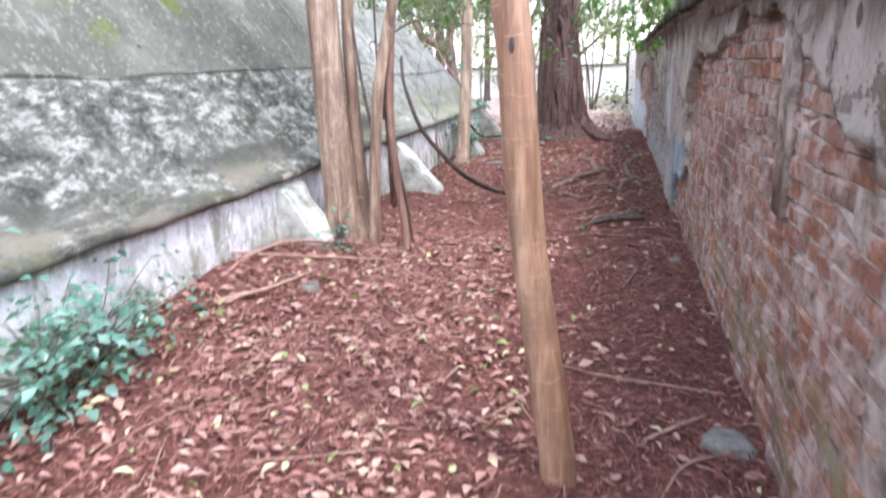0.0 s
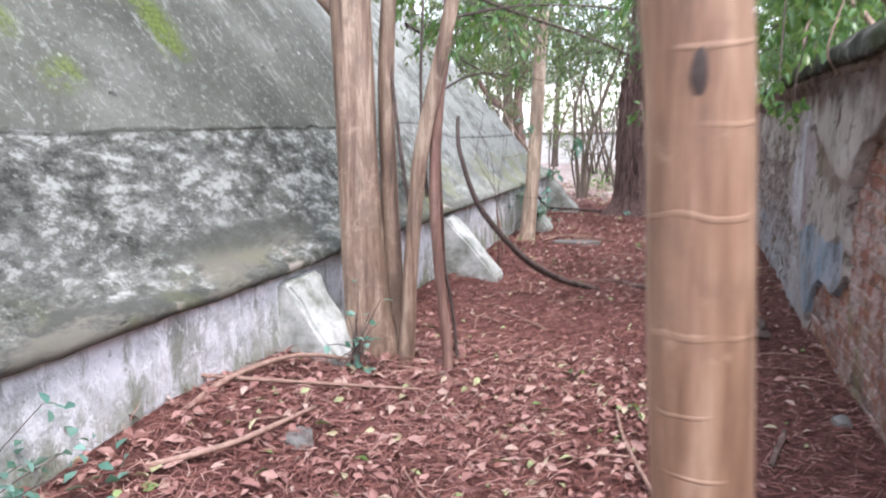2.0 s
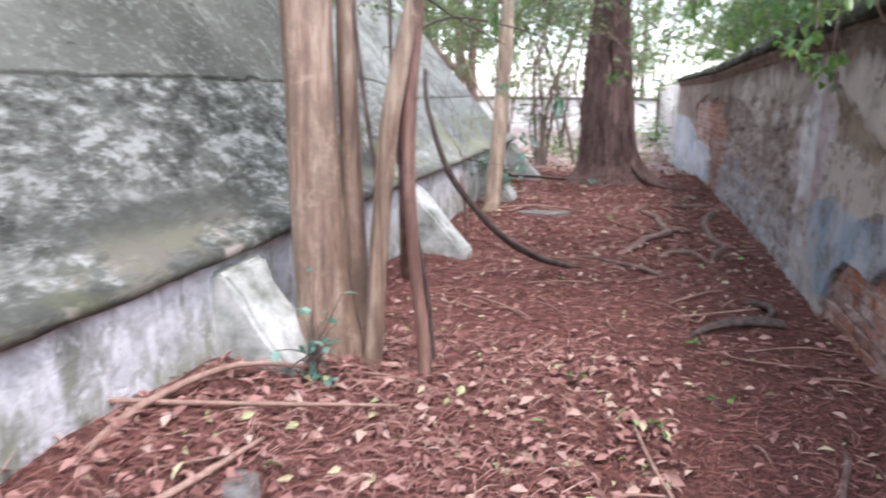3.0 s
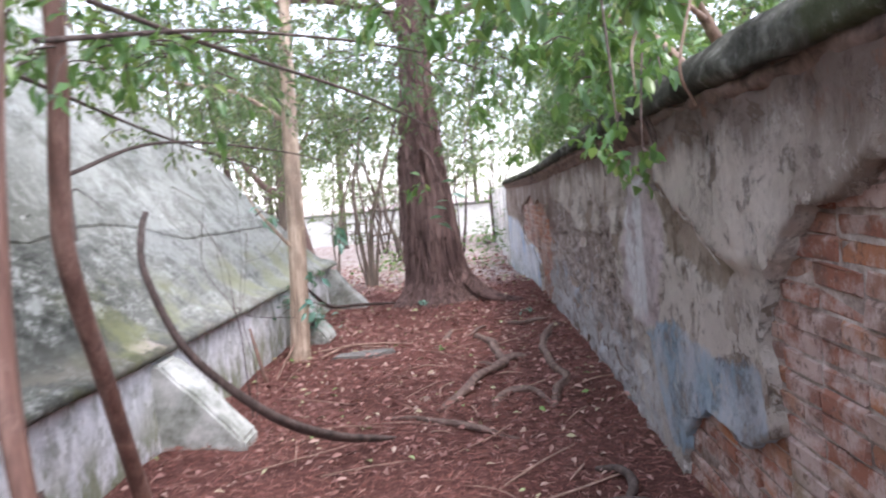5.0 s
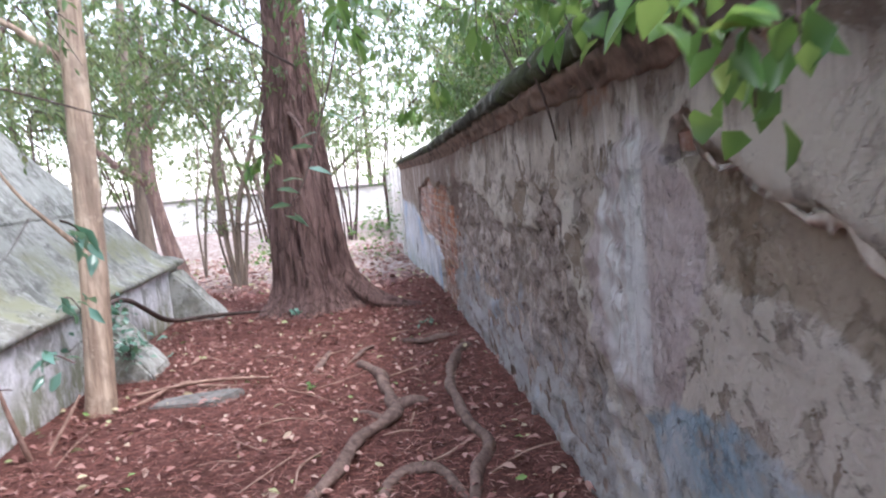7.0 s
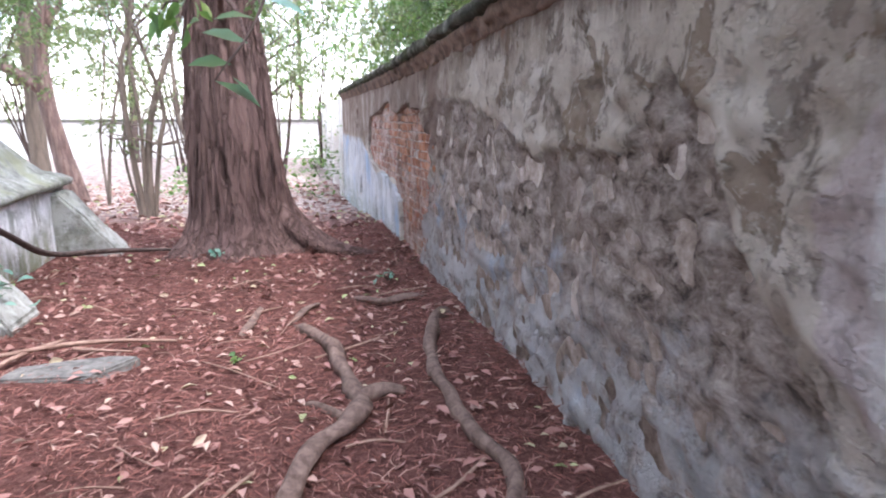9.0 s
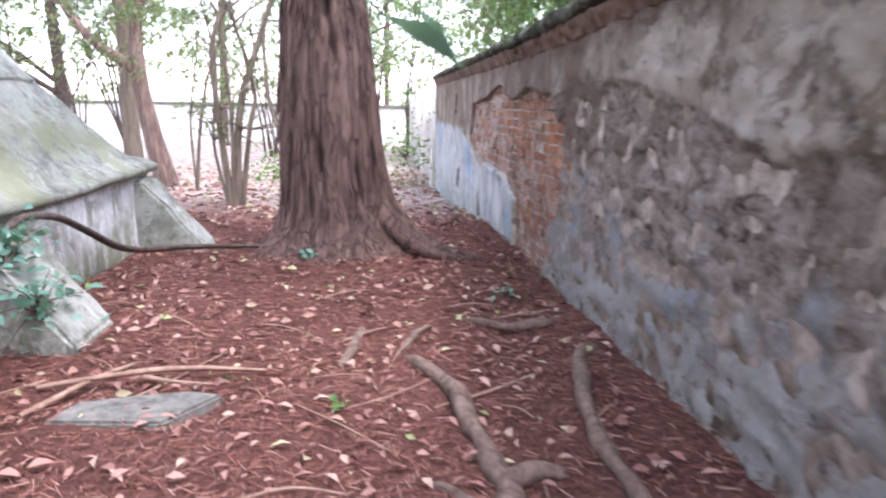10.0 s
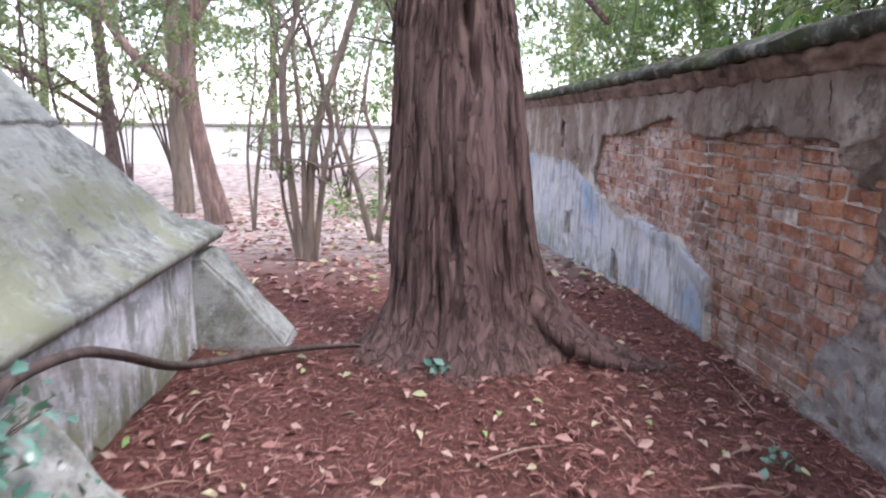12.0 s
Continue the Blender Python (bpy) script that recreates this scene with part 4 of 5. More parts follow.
under("limb", mesh_of(*tube([(-2.36, 7.15, -0.3, 0.055), (-2.32, 7.0, -0.02, 0.046), (-2.22, 6.65, 0.6, 0.042), (-2.115, 6.3, 1.2, 0.042), (-2.06, 6.22, 1.5, 0.041), (-1.93, 6.1, 2.1, 0.036), (-1.9, 6.0, 3.0, 0.028)], 10)), RED_BARK, clump, "leaning reddish stem")
for rows in ([(-1.95, 5.42, 0.75, 0.012), (-2.05, 5.5, 1.2, 0.012), (-2.15, 5.6, 1.8, 0.01), (-2.2, 5.7, 2.5, 0.007)], [(-1.86, 5.45, 0.9, 0.012), (-1.95, 5.6, 1.5, 0.01), (-2.0, 5.8, 2.2, 0.008)], [(-1.8, 5.5, 0.6, 0.011), (-1.74, 5.55, 0.2, 0.012), (-1.70, 5.55, -0.2, 0.012)]):
    under("shoot", mesh_of(*tube(rows, 6)), DARK_BARK, clump)
# the clouds above z 4.3 are unseen leaves, added to shade the monument
crown(clump, "foliage", cloud(36, (-2.6, 5.6, 2.0), (-1.5, 7.2, 3.4), 0.4, 3) + cloud(60, (-4.0, 3.5, 4.3), (-0.5, 8.0, 6.0), 0.7, 8) + cloud(130, (-7.0, 0.5, 4.4), (-2.6, 9.0, 6.2), 0.85, 19), 45, 0.085, GREEN, seed=4)
# unseen crown, added to cut the sky's light on the monument
crown(slim, "foliage", cloud(30, (-1.5, 1.5, 3.8), (0.8, 4.0, 5.2), 0.6, 9), 40, 0.08, GREEN, seed=6)

for rows in ([(-2.1, 6.05, 2.3, 0.014), (-1.7, 6.7, 2.15, 0.011), (-1.1, 7.6, 1.98, 0.008), (-0.6, 8.3, 1.75, 0.004)], [(-2.0, 5.5, 1.9, 0.012), (-2.2, 6.3, 1.95, 0.01), (-2.1, 7.2, 1.8, 0.007), (-1.8, 8.0, 1.62, 0.004)],
             [(-2.1, 6.3, 1.55, 0.010), (-1.95, 6.9, 1.72, 0.008), (-1.6, 7.7, 1.70, 0.005), (-1.3, 8.3, 1.6, 0.003)], [(-1.95, 6.0, 2.0, 0.012), (-1.5, 6.9, 2.2, 0.009), (-0.7, 8.0, 2.25, 0.006), (0.1, 9.0, 2.1, 0.004)],
             [(-2.1, 6.35, 1.3, 0.008), (-2.3, 6.7, 1.5, 0.006), (-2.6, 7.3, 1.55, 0.004), (-2.8, 7.9, 1.45, 0.003)]):
    under("limb", mesh_of(*tube(rows, 6)), DARK_BARK, clump, "thin bare crossing branch")

# slim pale tree by the third buttress
pale_tree = tree("pale_tree", "slim pale-barked tree beside the monument", (-2.28, 10.3, -0.2), [
    ([(-2.34, 10.28, -0.4, 0.13), (-2.31, 10.29, -0.1, 0.105), (-2.27, 10.3, 0.4, 0.092), (-2.22, 10.3, 1.1, 0.086), (-2.19, 10.3, 1.9, 0.08), (-2.15, 10.3, 2.6, 0.07), (-2.1, 10.35, 3.6, 0.05), (-2.05, 10.4, 4.8, 0.03)], 18, dict(per=8, rough=0.05, flutes=3, flute=0.06)),
    ([(-2.24, 10.28, 0.95, 0.02), (-2.35, 10.1, 1.15, 0.015), (-2.5, 9.9, 1.45, 0.01), (-2.6, 9.7, 1.9, 0.006)], 6, {}),
    ([(-2.2, 10.3, 2.2, 0.03), (-2.6, 10.1, 2.5, 0.02), (-3.1, 9.8, 2.6, 0.012)], 6, {})], PALE_BARK)

crown(pale_tree, "foliage", cloud(210, (-4.6, 8.8, 2.0), (-1.3, 13.6, 4.4), 0.5, 17), 40, 0.075, FARGREEN, seed=18)

# great evergreen with shaggy bark
LOBES = [(-0.10, 0.85, 30), (-0.62, 0.30, 16), (-1.12, 0.22, 26), (-1.62, 0.26, 22), (-2.12, 0.24, 26), (-2.62, 0.34, 18), (3.05, 0.30, 16), (2.2, 0.3, 14), (1.4, 0.3, 14), (0.6, 0.4, 16)]
GIRTH = [(-0.5, 0.72), (-0.28, 0.62), (-0.12, 0.545), (0.05, 0.485), (0.3, 0.445), (0.6, 0.425), (1.07, 0.395), (1.5, 0.362), (1.9, 0.322), (2.6, 0.25), (3.3, 0.225), (4.2, 0.20), (6.0, 0.16), (8.5, 0.05)]


def yew_axis(z):
    return float(np.interp(z, (0.15, 0.45, 1.07, 1.87, 2.6, 8), (-1.04, -1.07, -1.105, -1.135, -1.11, -1.0))), 13.42 + 0.02 * z


def yew_trunk():
    q = spline(GIRTH, 13)
    segs, verts, faces = 260, [], []
    for i, (z, r) in enumerate(q):
        cx, cy = yew_axis(z)
        flare = max(0.0, 0.60 - z) / 0.75
        for j in range(segs):
            a = 2 * math.pi * j / segs
            u, v = math.cos(a), math.sin(a)
            k = 1 + 0.04 * math.cos(5 * a + 0.8) + (0.045 + 0.06 * flare) * n3(u * 2.6, v * 2.6, z * 0.35)
            # long plates parted by narrow grooves, at two widths
            p1, p2 = n3(u * 5.5, v * 5.5, z * 0.55), n3(u * 12 + 3, v * 12, z * 1.3)
            k -= 0.055 * max(0.0, 1 - abs(p1) * 8) + 0.026 * max(0.0, 1 - abs(p2) * 6)
            k += 0.022 * n3(u * 14, v * 14, z * 1.6 + 5) + 0.010 * n3(u * 36, v * 36, z * 6)
            for a0, reach, sharp in LOBES:
                k += reach * flare ** 2.6 * max(0.0, math.cos(a - a0)) ** sharp
            # two old wounds
            for aw, zw, h, w in ((-1.36, 1.50, 0.15, 0.075), (-1.44, 1.78, 0.12, 0.06), (-1.75, 0.62, 0.14, 0.06), (-2.3, 1.1, 0.16, 0.05), (-1.0, 0.5, 0.2, 0.05)):
                k -= 0.26 * math.exp(-((z - zw) / h) ** 2 - ((a - 2 * math.pi * (a > math.pi) - aw) / w) ** 2)
            verts.append((cx + u * r * k, cy + v * r * k, z))
        if i:
            b = (i - 1) * segs
            faces += [(b + j, b + (j + 1) % segs, b + segs + (j + 1) % segs, b + segs + j) for j in range(segs)]
    return mesh_of(verts, faces)


yew = thing("evergreen_tree", "great evergreen tree with shaggy reddish bark and spreading roots", "tree", (-1.05, 13.42, -0.2))
yew_bole = under("trunk", yew_trunk(), YEW, yew, "thick fluted trunk with peeling bark")
under("root", mesh_of(*tube([(-0.84, 13.34, 0.55, 0.06), (-0.70, 13.26, 0.24, 0.10), (-0.54, 13.18, 0.03, 0.105), (-0.34, 13.10, -0.08, 0.085), (-0.08, 13.04, -0.145, 0.07), (0.12, 13.02, -0.18, 0.055), (0.32, 13.06, -0.23, 0.03)], 18, 10, 0.14, 4, 0.08)), YEW, yew, "thick root running towards the wall")
for k in range(110):
    a = rng.uniform(0, 2 * math.pi)
    z0, L = rng.uniform(0.15, 2.6), rng.uniform(0.12, 0.42)
    pts = []
    for s in (0, 0.5, 1):
        zz = z0 + L * s
        r0 = float(np.interp(zz, [g[0] for g in GIRTH], [g[1] for g in GIRTH])) + 0.004 + (0.016 if s == 0 else 0)
        cx, cy = yew_axis(zz)
        pts.append((cx + math.cos(a + 0.04 * s) * r0, cy + math.sin(a + 0.04 * s) * r0, zz, (0.006, 0.016, 0.004)[int(s * 2)]))
    under("bark_strip", mesh_of(*tube(pts, 5, 4, 0.2)), YEW, yew_bole)
for rows in ([(-0.95, 13.3, 3.6, 0.08), (-0.6, 12.3, 4.0, 0.06), (-0.3, 10.8, 4.0, 0.04), (0.0, 9.0, 3.6, 0.02), (0.2, 7.4, 3.1, 0.01)],
             [(-1.1, 13.3, 3.5, 0.07), (-1.6, 12.2, 4.0, 0.05), (-2.0, 10.6, 4.1, 0.03), (-2.2, 9.0, 3.7, 0.012)],
             [(-0.85, 13.5, 3.8, 0.07), (0.3, 14.2, 4.3, 0.05), (1.6, 14.8, 4.5, 0.03)],
             [(-1.1, 13.5, 3.9, 0.07), (-2.5, 14.2, 4.5, 0.05), (-3.8, 14.6, 4.6, 0.03)],
             [(-1.1, 13.1, 1.9, 0.035), (-1.05, 12.6, 2.0, 0.025), (-0.9, 12.0, 1.8, 0.015), (-0.8, 11.5, 1.5, 0.008)]):
    under("limb", mesh_of(*tube(rows, 10)), YEW, yew)
crown(yew, "foliage", cloud(26, (-2.6, 7.6, 2.15), (0.0, 9.6, 3.3), 0.42, 11) + cloud(34, (-3.0, 9.5, 2.3), (0.5, 12.2, 4.6), 0.5, 12) + cloud(62, (-2.5, 10.8, 1.95), (0.7, 13.2, 4.0), 0.38, 15) + cloud(60, (-3.0, 9.0, 4.2), (1.6, 14.0, 6.4), 0.7, 16) + cloud(60, (-4.5, 12, 3.6), (2.5, 17, 6.5), 0.8, 13), 54, 0.075, DARKGREEN, seed=14, width=0.3, hang=-0.7)

# broad-leaved shrub leaning over the wall
shrub = thing("overhanging_shrub", "broad-leaved green shrub growing over the wall coping", "shrub", (1.3, 8.0, -0.15))
STEMS = ([(1.3, 8.0, -0.2, 0.05), (1.25, 7.9, 1.4, 0.045), (0.9, 7.6, 2.2, 0.035), (0.3, 7.2, 2.7, 0.02), (-0.3, 6.8, 2.6, 0.01)],
         [(1.25, 7.9, 1.5, 0.035), (0.8, 8.6, 2.4, 0.025), (0.1, 9.2, 2.7, 0.015), (-0.7, 9.6, 2.5, 0.008)],
         [(0.9, 7.6, 2.2, 0.02), (0.5, 7.0, 2.2, 0.012), (0.28, 6.75, 1.95, 0.008), (0.26, 6.7, 1.72, 0.004)],
         [(0.4, 6.35, 1.6, 0.006), (0.33, 6.3, 1.75, 0.006), (0.42, 6.32, 2.1, 0.005), (0.5, 6.3, 2.5, 0.003)])
for k, rows in enumerate(STEMS):
    under("trunk" if k == 0 else "limb", mesh_of(*tube(rows, 8)), GREY_BARK, shrub)
crown(shrub, "foliage", cloud(44, (-0.7, 6.6, 2.05), (0.7, 8.6, 3.0), 0.36, 21) + cloud(14, (0.1, 8.5, 2.1), (1.2, 9.3, 3.0), 0.36, 22) + cloud(150, (1.1, 9.8, 1.9), (3.2, 18.0, 4.6), 0.45, 24), 36, 0.12, GREEN, seed=23, hang=-0.7)
crown(shrub, "foliage", cloud(130, (0.95, 13.2, 1.8), (2.4, 20.5, 3.4), 0.38, 25), 54, 0.09, DARKGREEN, seed=26, hang=-0.4)
crown(shrub, "spray", [(0.10, 6.6, 1.80, 0.25), (-0.15, 6.7, 1.95, 0.25), (0.30, 6.55, 1.85, 0.25), (-0.5, 8.2, 1.9, 0.3), (-0.3, 7.6, 1.95, 0.3), (0.0, 9.0, 1.75, 0.3), (-0.85, 9.3, 1.48, 0.18), (0.15, 7.4, 1.75, 0.25)], 22, 0.10, GREEN, seed=29, hang=-0.6)
crown(shrub, "spray", [(0.02, 6.3, 1.44, 0.10), (0.14, 6.3, 1.42, 0.10), (0.20, 6.32, 1.45, 0.10), (0.04, 6.35, 1.54, 0.12), (0.16, 6.4, 1.38, 0.10), (0.02, 6.55, 1.50, 0.10), (0.1, 6.3, 1.6, 0.12)], 9, 0.07, GREEN, seed=33, hang=-0.5, width=0.6)
for rows in ([(0.12, 6.6, 2.1, 0.006), (0.10, 6.42, 1.75, 0.005), (0.09, 6.33, 1.5, 0.003)], [(0.25, 6.5, 1.9, 0.005), (0.19, 6.36, 1.6, 0.004), (0.18, 6.33, 1.42, 0.002)]):
    under("twig", mesh_of(*tube(rows, 5)), DARK_BARK, shrub)

# saplings behind the evergreen
def sapling(name, label, at, n, height, seed, lean=0.35, rad=0.035, leaves=True, group=""):
    r = np.random.default_rng(seed)
    x, y = at
    z = gz(x, y)
    t = thing(name, label, "shrub", (x, y, z), group)
    tips = []
    for k in range(n):
        dx, dy = r.normal(0, lean, 2)
        ox, oy = r.normal(0, 0.09, 2)
        rr = rad * r.uniform(0.5, 1.1)
        rows = [(x + ox, y + oy, z - 0.15, rr * 1.2)]
        for s in (0.25, 0.5, 0.75, 1.0):
            rows.append((x + ox + dx * s + r.normal(0, 0.06), y + oy + dy * s + r.normal(0, 0.06), z + height * s * r.uniform(0.9, 1.1), rr * (1.05 - 0.8 * s)))
        under("trunk" if k == 0 else "stem", mesh_of(*tube(rows, 7, 5)), DARK_BARK, t)
        for m in range(4):
            b = np.array(rows[2 + m % 3][:3])
            e = b + r.normal(0, 0.35, 3) + (0, 0, 0.3)
            under("branch", mesh_of(*tube([(*b, rr * 0.5), (*((b + e) / 2 + r.normal(0, 0.05, 3)), rr * 0.35), (*e, 0.003)], 5, 3)), DARK_BARK, t)
            tips.append((*e, 0.4))
    if leaves:
        crown(t, "foliage", tips, 27, 0.075, FARGREEN, seed=seed + 1)
    return t


def stem_clump(label, at, stems, twigs, seed):
    """A clump of crooked stems: rows of sideways and upward steps with a radius."""
    r = np.random.default_rng(seed)
    x, y = at
    z = gz(x, y)
    t = thing("sapling_clump", label, "shrub", (x, y, z))
    tips = []
    for k, rows in enumerate(stems):
        dy = r.normal(0, 0.25)
        pts = [(x + dx, y + dy * h / 2.8 + r.normal(0, 0.03), z + h, rad) for dx, h, rad in rows]
        under("trunk" if k == 0 else "stem", mesh_of(*tube([(pts[0][0], pts[0][1], z - 0.15, pts[0][3] * 1.3)] + pts, 9, 6, 0.12)), BACKLIT_BARK, t)
        for m in range(twigs):
            b = np.array(pts[1 + m % (len(pts) - 1)][:3])
            e = b + r.normal(0, 0.30, 3) + (0, 0, 0.30)
            under("branch", mesh_of(*tube([(*b, 0.014), (*((b + e) / 2 + r.normal(0, 0.06, 3)), 0.009), (*e, 0.003)], 5, 4)), BACKLIT_BARK, t)
            tips.append((*e, 0.35))
    crown(t, "foliage", tips, 18, 0.06, FARGREEN, seed=seed + 1)
    return t


stem_clump("clump of crooked thin-stemmed saplings behind the evergreen", (-2.46, 16.35), (
    [(-0.03, 0.0, 0.045), (-0.13, 1.05, 0.038), (-0.15, 1.9, 0.034), (-0.02, 2.4, 0.028), (0.12, 3.0, 0.018)],
    [(0.05, 0.0, 0.055), (0.08, 0.9, 0.046), (0.20, 1.5, 0.042), (0.40, 2.1, 0.038), (0.68, 2.9, 0.028), (0.9, 3.6, 0.015)],
    [(0.10, 0.0, 0.035), (0.22, 0.95, 0.030), (0.30, 1.4, 0.027), (0.12, 2.1, 0.022), (-0.15, 2.8, 0.014)],
    [(0.0, 0.0, 0.028), (0.02, 1.2, 0.024), (-0.05, 2.2, 0.020), (0.08, 3.1, 0.012)],
    [(-0.06, 0.0, 0.022), (-0.22, 0.8, 0.018), (-0.16, 1.7, 0.015), (-0.35, 2.7, 0.010)]), 9, 31)
stem_clump("clump of crooked thin saplings on the open ground", (-1.9, 18.6), (
    [(0.0, 0.0, 0.045), (-0.2, 0.8, 0.04), (-0.45, 1.6, 0.032), (-0.5, 2.8, 0.018)],
    [(0.1, 0.0, 0.04), (0.12, 1.1, 0.033), (-0.1, 1.9, 0.026), (0.1, 3.0, 0.015)],
    [(0.05, 0.0, 0.03), (0.3, 0.9, 0.025), (0.35, 2.0, 0.02), (0.6, 3.0, 0.01)]), 8, 37)
stem_clump("thin curved saplings beside the forked tree", (-3.7, 19.6), (
    [(0.0, 0.0, 0.03), (0.12, 1.0, 0.026), (0.35, 2.0, 0.022), (0.75, 2.8, 0.014)],
    [(0.0, 0.0, 0.025), (-0.1, 1.2, 0.02), (0.05, 2.4, 0.016), (0.0, 3.4, 0.01)]), 6, 41)

def park_tree(label, at, height, r0, seed, bark, clumps=30, size=0.12):
    r = np.random.default_rng(seed)
    x, y = at
    z = gz(x, y)
    t = thing("tree", label, "tree", (x, y, z))
    lx, ly = r.normal(0, 0.25, 2)
    under("trunk", mesh_of(*tube([(x, y, z - 0.3, r0 * 1.7), (x, y, z, r0 * 1.25), (x + lx * 0.1, y + ly * 0.1, z + 0.8, r0), (x + lx * 0.5, y + ly * 0.5, z + height * 0.4, r0 * 0.8), (x + lx, y + ly, z + height * 0.9, r0 * 0.3)], 14, 8, 0.08, 3, 0.07, seed=seed)), bark, t)
    tips = []
    for k in range(7):
        h = z + height * r.uniform(0.2, 0.75)
        d = r.normal(0, 1, 2)
        d = d / np.linalg.norm(d) * height * r.uniform(0.2, 0.38)
        under("limb", mesh_of(*tube([(x + lx * 0.4, y + ly * 0.4, h, r0 * 0.45), (x + d[0] * 0.5, y + d[1] * 0.5, h + height * 0.1, r0 * 0.3), (x + d[0], y + d[1], h + height * 0.16, r0 * 0.1)], 8)), bark, t)
        tips.append((x + d[0], y + d[1], h + height * 0.16))
    cl = []
    for k in range(clumps):
        b = tips[k % len(tips)]
        p = np.array(b) + r.normal(0, height * 0.10, 3) - (0, 0, height * 0.16 * (k % 3 == 0))
        cl.append((*p, height * r.uniform(0.06, 0.12)))
    crown(t, "foliage", cl, 54, size, FARGREEN, seed=seed + 5, twigs=False)
    return t


far_grey = tree("tree", "slim grey-barked tree beyond the monument", (-5.45, 21.9, -0.5), [
    ([(-5.45, 21.9, -0.8, 0.24), (-5.45, 21.9, -0.4, 0.19), (-5.48, 21.9, 0.8, 0.165), (-5.46, 21.9, 2.2, 0.155), (-5.5, 21.9, 4.0, 0.13), (-5.3, 22.0, 7.0, 0.05)], 16, dict(per=8, rough=0.06)),
    ([(-5.48, 21.9, 2.6, 0.07), (-5.1, 21.8, 3.3, 0.05), (-4.5, 21.6, 4.2, 0.03)], 8, {})], BACKLIT_BARK)
crown(far_grey, "foliage", cloud(40, (-7.5, 20.5, 3.2), (-3.6, 23.5, 6.5), 0.6, 510), 45, 0.09, FARGREEN, seed=511)
far_red = tree("tree", "leaning reddish fluted tree forking beyond the monument", (-4.5, 20.6, -0.5), [
    ([(-4.44, 20.6, -0.8, 0.27), (-4.5, 20.6, -0.36, 0.20), (-4.66, 20.6, 0.4, 0.15), (-4.80, 20.6, 1.2, 0.135), (-4.86, 20.6, 1.75, 0.13), (-4.80, 20.6, 2.5, 0.10), (-4.68, 20.6, 3.3, 0.085), (-4.7, 20.7, 5.2, 0.04)], 18, dict(per=8, rough=0.08, flutes=4, flute=0.13)),
    ([(-4.85, 20.6, 1.55, 0.11), (-5.2, 20.6, 1.80, 0.10), (-5.65, 20.6, 2.15, 0.085), (-6.05, 20.6, 2.75, 0.07), (-6.3, 20.5, 3.6, 0.04)], 10, {}),
    ([(-6.0, 20.6, 2.65, 0.05), (-6.5, 20.7, 2.95, 0.035), (-7.2, 20.8, 3.0, 0.02)], 8, {}),
    ([(-4.78, 20.6, 2.6, 0.06), (-4.4, 20.5, 3.1, 0.04), (-3.9, 20.4, 3.9, 0.02)], 8, {})], FLUTED_BARK)
crown(far_red, "foliage", cloud(46, (-7.6, 19.4, 2.5), (-3.4, 22.0, 5.4), 0.5, 520), 45, 0.085, FARGREEN, seed=521)
for k, (x, y, h) in enumerate(((-7.5, 24, 8), (-9, 19, 8), (-1.8, 31, 9), (-6, 33, 10), (4.0, 26, 8), (5.0, 17, 7), (-12, 30, 10), (4.5, 35, 10), (5.2, 11.5, 7), (-11, 40, 11), (0, 44, 11))):
    tagged(park_tree("leafy tree on open ground beyond the monument", (x, y), h, 0.14, 60 + k * 7, DARK_BARK, clumps=110, size=0.14), group="trees on the open ground")

# leafy shrubs beyond the evergreen and behind the wall
for sx, sy, lo, hi, n, seed in ((2.3, 17.5, (1.2, 15.0, 1.6), (3.6, 24.0, 3.8), 90, 401), (-5.6, 18.0, (-7.5, 16.5, 1.6), (-3.6, 23.0, 4.2), 90, 402), (-2.8, 24.5, (-4.5, 22.5, 1.9), (-0.2, 26.5, 4.4), 70, 403)):
    bushy = sapling("tall_shrub", "tall leafy shrub with many thin stems", (sx, sy), 6, 3.6, seed, 0.7, 0.03, False)
    crown(bushy, "foliage", cloud(n, lo, hi, 0.5, seed + 9), 45, 0.10, FARGREEN, seed=seed + 20)

for k, (sx, sy, w, lo, hi, n) in enumerate(((-8.2, 17.2, 1.6, 1.3, 4.6, 60), (-6.4, 24.5, 1.8, 1.7, 4.8, 60), (-3.6, 28.0, 1.8, 1.2, 4.6, 50), (-0.9, 26.5, 1.2, 1.5, 5.0, 50), (1.9, 14.0, 0.8, 1.5, 3.4, 60))):
    thicket = sapling("tall_shrub", "tall thin-stemmed shrub with fine leaves", (sx, sy), 7, hi - 0.4, 440 + k, w * 0.5, 0.035, False)
    crown(thicket, "foliage", cloud(n, (sx - w, sy - w * 0.8, lo), (sx + w, sy + w * 0.8, hi), 0.42, 450 + k), 45, 0.075, FARGREEN, seed=460 + k)

